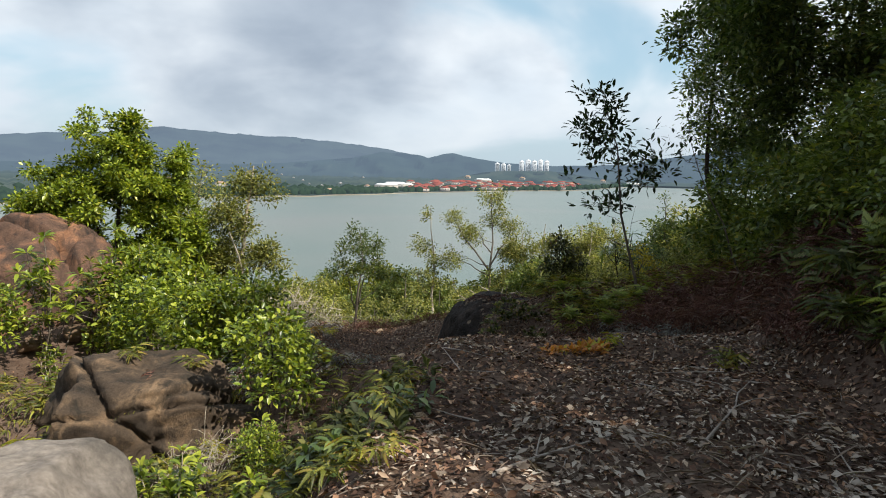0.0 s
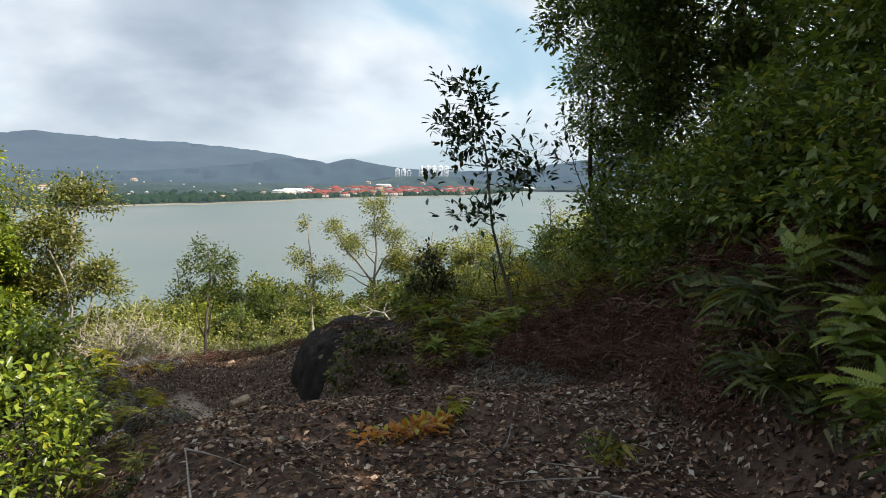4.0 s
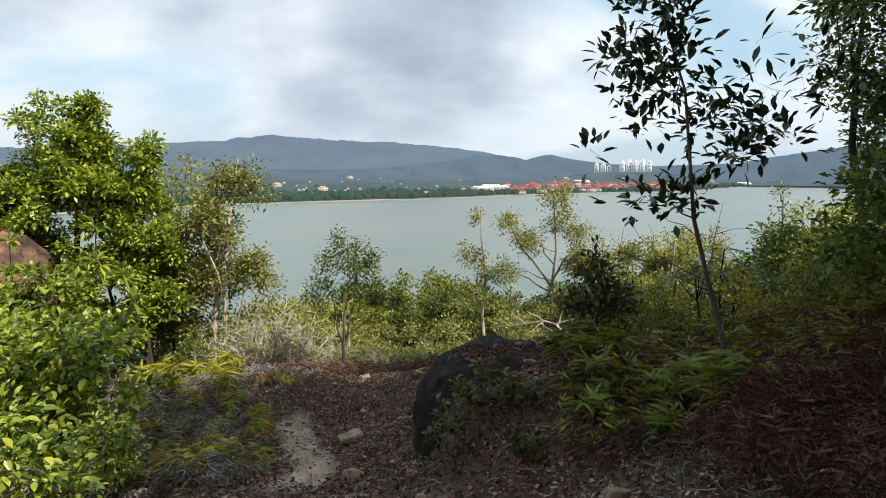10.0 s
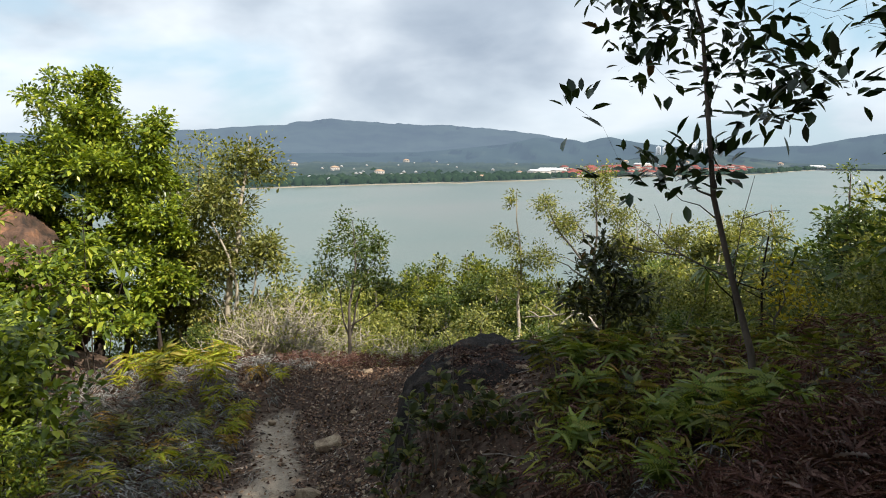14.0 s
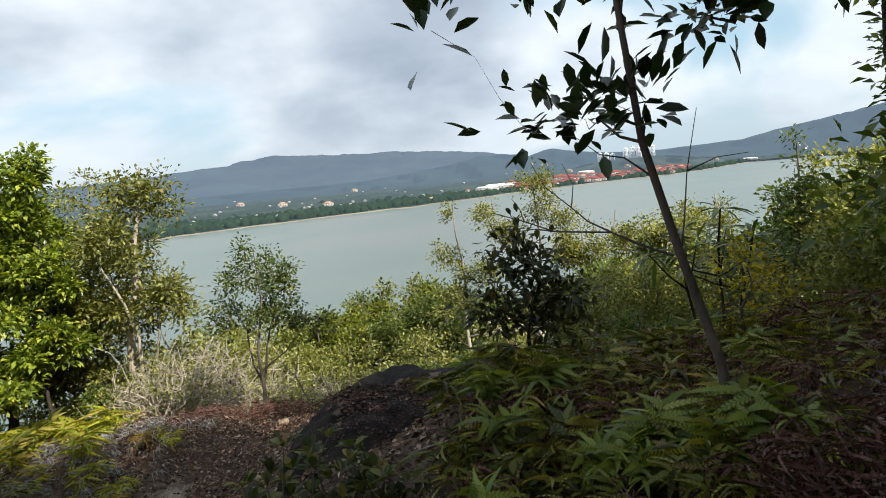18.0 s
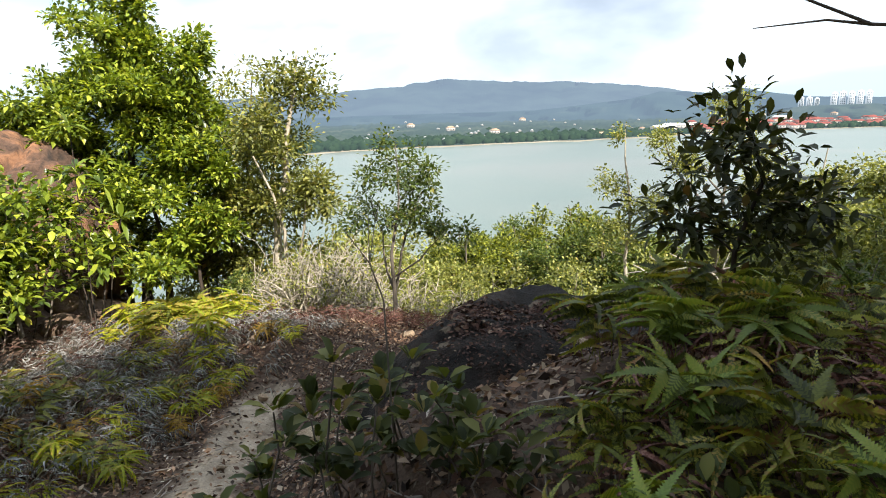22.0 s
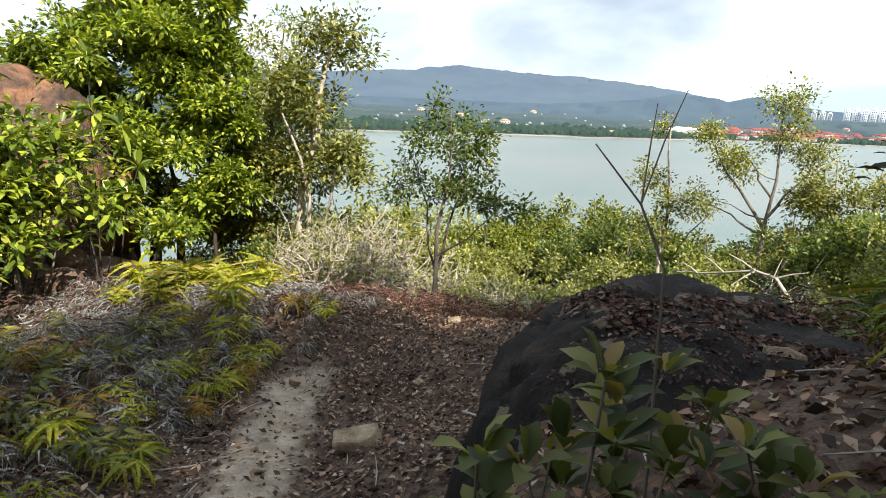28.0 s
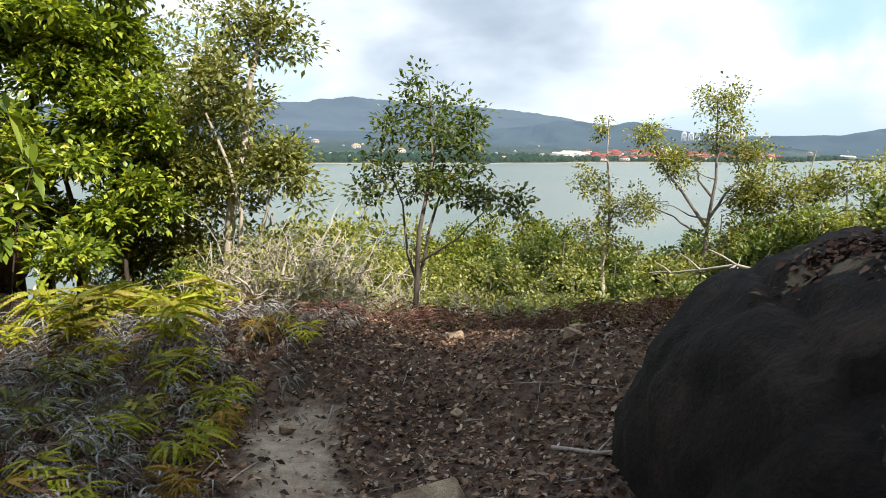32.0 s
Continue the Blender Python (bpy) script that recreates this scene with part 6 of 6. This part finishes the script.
def boulder_litter():
    """Dry leaves caught on the flat ledge of the big boulder, and crumbs lower down."""
    bpy.context.view_layer.update()
    rng = np.random.default_rng(55)
    inv = main.matrix_world.inverted()
    turn = inv.to_3x3()
    ledge = np.array(((-1.08, 7.88), (-0.93, 7.72), (-0.80, 7.52), (-0.80, 7.66), (-0.62, 7.85), (-0.45, 8.02), (-0.2, 8.15), (0.1, 8.15), (-0.75, 7.2), (-0.3, 7.5), (0.1, 7.4)))
    at, way, ln = [], [], []
    for k in range(6000):
        big_leaf = k % 3 == 0
        c = ledge[rng.integers(len(ledge))]
        x, y = (rng.normal(c[0], 0.10), rng.normal(c[1], 0.07)) if big_leaf else (rng.uniform(-1.15, 0.6), rng.uniform(5.9, 7.9))
        hit, place, nrm, _ = main.ray_cast(inv @ Vector((x, y, 2)), turn @ Vector((0, 0, -1)))
        if hit and nrm.z > 0.62 and (big_leaf or math.sin(5 * x + 2 * math.sin(3 * y)) * math.cos(4 * y) > -0.1):
            at.append(main.matrix_world @ place + Vector((0, 0, 0.012)))
            w = Vector((rng.normal(), rng.normal(), 0))
            way.append(w - nrm * w.dot(nrm) + Vector((0, 0, rng.uniform(0, 0.12))))
            ln.append(rng.uniform(0.03, 0.055) if big_leaf else rng.uniform(0.012, 0.035))
    ln = np.array(ln)
    tagged(part("boulder_litter", blades(rng, np.array(at), np.array(way), ln, ln * 0.6, True, 0.1, 0.5), M_LITTER_RED), "dry brown leaves lying on the boulder's ledge", "leaf litter", kind="stuff")


boulder_litter()


def tuft(name, x, y, kits, size, count, seed, label):
    return fern(x, y, kits, size, count, seed, label, "", 0.02, 55, name)


for k, (x, y, h) in enumerate(((-1.05, -0.08, 0.10), (-0.92, 0.04, 0.14), (-0.78, 0.14, 0.16), (-0.64, 0.26, 0.12), (-1.18, 0.0, 0.08))):
    whorl_plant("orange_plant", on_land(x, y), 501 + k, ((0, 0, h), (0.10, 0.05, h * 0.8), (-0.09, 0.04, h * 0.7)), 7, 0.13, 0.30, M_ORANGE, M_TWIG, "small dry plant with orange leaves on the trail", 0.7, stem_r=0.004, category="plant", group="orange plants on the trail")
tuft("grass_tuft", -0.48, 0.40, K_YELLOW, 0.22, 7, 503, "green tuft beside an orange plant")
tuft("grass_tuft", 0.15, -0.9, K_GREEN, 0.30, 7, 504, "low green tuft on the trail")


# ---- town across the bay ----
def plain_mat(name, color, rough=0.7, wear=0.12):
    m, nt, out = node_mat(name)
    t = tex(nt, "ShaderNodeTexNoise", 0.35, 5, 0.6, world_pos(nt))
    c = mixc(nt, wear, color, ramp(nt, t.outputs["Fac"], [(0.3, (0.25, 0.22, 0.2)), (0.7, (0.95, 0.95, 0.95))]), "OVERLAY")
    principled(nt, out, c, rough)
    return m


# paint and tile below glow faintly: distance haze is mixed in as emission
M_WALL = hazed_mat("hazed_wall_paint", [(0.3, (0.40, 0.35, 0.30)), (0.7, (0.55, 0.50, 0.44))], 0.05, (0.45, 0.47, 0.50), 0.25)
M_ROOF = hazed_mat("hazed_red_roof_tile", [(0.3, (0.16, 0.035, 0.03)), (0.7, (0.28, 0.08, 0.06))], 0.05, (0.40, 0.30, 0.32), 0.22)
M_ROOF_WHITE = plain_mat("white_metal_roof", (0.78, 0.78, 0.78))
M_ROOF_GREY = hazed_mat("hazed_grey_metal_roof", [(0.3, (0.30, 0.30, 0.31)), (0.7, (0.50, 0.50, 0.50))], 0.05, (0.36, 0.41, 0.45), 0.4)
M_ROOF_ORANGE = hazed_mat("hazed_orange_roof_tile", [(0.3, (0.35, 0.20, 0.12)), (0.7, (0.50, 0.34, 0.22))], 0.05, (0.40, 0.42, 0.44), 0.3)
# white paint with pale haze glow mixed in
M_TOWER = hazed_mat("hazed_white_tower_paint", [(0.3, (0.55, 0.58, 0.62)), (0.7, (0.66, 0.68, 0.72))], 0.05, (0.62, 0.70, 0.78), 0.35)
M_TOWER_GLASS = plain_mat("tower_window_band", (0.12, 0.15, 0.18), 0.25)


def box(x0, x1, y0, y1, z0, z1):
    v = [(x, y, z) for z in (z0, z1) for y in (y0, y1) for x in (x0, x1)]
    q = [(0, 2, 3, 1), (4, 5, 7, 6), (0, 1, 5, 4), (2, 6, 7, 3), (0, 4, 6, 2), (1, 3, 7, 5)]
    return np.array(v, float), np.array([t for a, b, c, d in q for t in ((a, b, c), (a, c, d))])


def hip_roof(w, d, z0, z1, over=0.8):
    x, y, r = w / 2 + over, d / 2 + over, max(0.5, (w - d) / 2)
    v = np.array([(-x, -y, z0), (x, -y, z0), (x, y, z0), (-x, y, z0), (-r, 0, z1), (r, 0, z1)], float)
    return v, np.array([(0, 1, 5), (0, 5, 4), (1, 2, 5), (2, 3, 4), (2, 4, 5), (3, 0, 4), (0, 2, 1), (0, 3, 2)])


def house_kind(w, d, h, roof):
    root = new("house")
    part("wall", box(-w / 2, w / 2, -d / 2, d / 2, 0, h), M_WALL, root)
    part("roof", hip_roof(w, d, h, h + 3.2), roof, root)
    for k in range(3):
        xk = (k - 1) * w / 3.4
        part("window", box(xk - 0.9, xk + 0.9, -d / 2 - 0.08, -d / 2 + 0.1, h * 0.35, h * 0.75), M_TOWER_GLASS, root)
    return root


def town():
    rng = random.Random(71)
    kinds = [house_kind(18, 10, 6, M_ROOF), house_kind(26, 11, 5, M_ROOF)]
    pale, tan = house_kind(46, 14, 6, M_ROOF_WHITE), house_kind(17, 10, 6, M_ROOF_ORANGE)
    for o in kinds:
        tagged(o, "far seaside house with a red tiled roof", "house", "houses across the bay")
    tagged(pale, "long far building with a white roof by the shore", "building", "buildings across the bay")
    tagged(tan, "far building with a sunlit orange roof", "building", "buildings across the bay")

    def spot(az, out):
        d = float(shore(az)) + out
        x, y = polar(az, d)
        f = out / (4700 - float(shore(az)))
        return x, y, SEA_Z + 2.0 + 24 * max(f, 0) + 0.02 * out

    first = True
    for k in range(86):
        az = rng.uniform(0.8, 15.8)
        x, y, z = spot(az, rng.choice((30, 75, 125, 185, 250, 320)) + rng.uniform(-12, 12))
        m = pose(x, y, z, 0, 0, -az + rng.uniform(-25, 25))
        if first:
            kinds[0].matrix_basis = m
            first = False
        elif k == 1:
            kinds[1].matrix_basis = m
        else:
            copy_thing(kinds[k % 2], m)
    for k, (az, out) in enumerate(((-1.2, 150), (0.2, 170), (-0.4, 210), (7.5, 420), (20.5, 60))):
        x, y, z = spot(az, out)
        m = pose(x, y, z, 0, 0, -az)
        if k:
            copy_thing(pale, m)
        else:
            pale.matrix_basis = m
    for k, (az, out) in enumerate(((-15.4, 260), (-19.3, 420), (-13.0, 820), (-6.2, 40), (-22.8, 620), (18.0, 420), (25.0, 160), (11.0, 620))):
        x, y, z = spot(az, out)
        m = pose(x, y, z - 1.5, 0, 0, -az + rng.uniform(-20, 20))
        if k:
            copy_thing(tan, m)
        else:
            tan.matrix_basis = m
    # scattered pale houses on the plain
    small = house_kind(11, 8, 4, M_ROOF_GREY)
    tagged(small, "small pale house among trees across the bay", "house", "pale houses across the bay")
    for k in range(56):
        az = rng.uniform(-27, -8) if k % 3 else rng.uniform(-8, 26)
        x, y, z = spot(az, rng.uniform(25, 900) * (0.3 + 0.7 * rng.random()))
        m = pose(x, y, z + 2.0, 0, 0, -az + rng.uniform(-30, 30)) @ Matrix.Scale(rng.uniform(0.5, 1.0), 4)
        if k:
            copy_thing(small if k % 9 else tan, m)
        else:
            small.matrix_basis = m
    # white apartment towers
    base = None
    for az, w, h, d in ((8.75, 15, 36, 2600), (9.3, 17, 34, 2610), (9.8, 13, 30, 2620), (10.9, 18, 46, 2600), (11.45, 19, 50, 2610), (12.0, 18, 48, 2600), (12.55, 18, 51, 2610), (13.1, 17, 49, 2620)):
        root = tagged(new("apartment_tower"), "white apartment tower block far across the bay", "building", "white tower blocks")
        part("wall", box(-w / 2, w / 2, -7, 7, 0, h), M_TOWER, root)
        for xk in (-0.28, 0.0, 0.28):
            for zk in range(1, 9):
                part("window", box(xk * w - 1.5, xk * w + 1.5, -7.3, -6.9, h * zk / 9 - 1.6, h * zk / 9 + 1.8), M_TOWER_GLASS, root)
        part("roof", box(-w / 4, w / 4, -3, 3, h, h + 4), M_TOWER, root)
        x, y = polar(az, d)
        root.matrix_basis = pose(x, y, -3, 0, 0, -az + 12)


town()
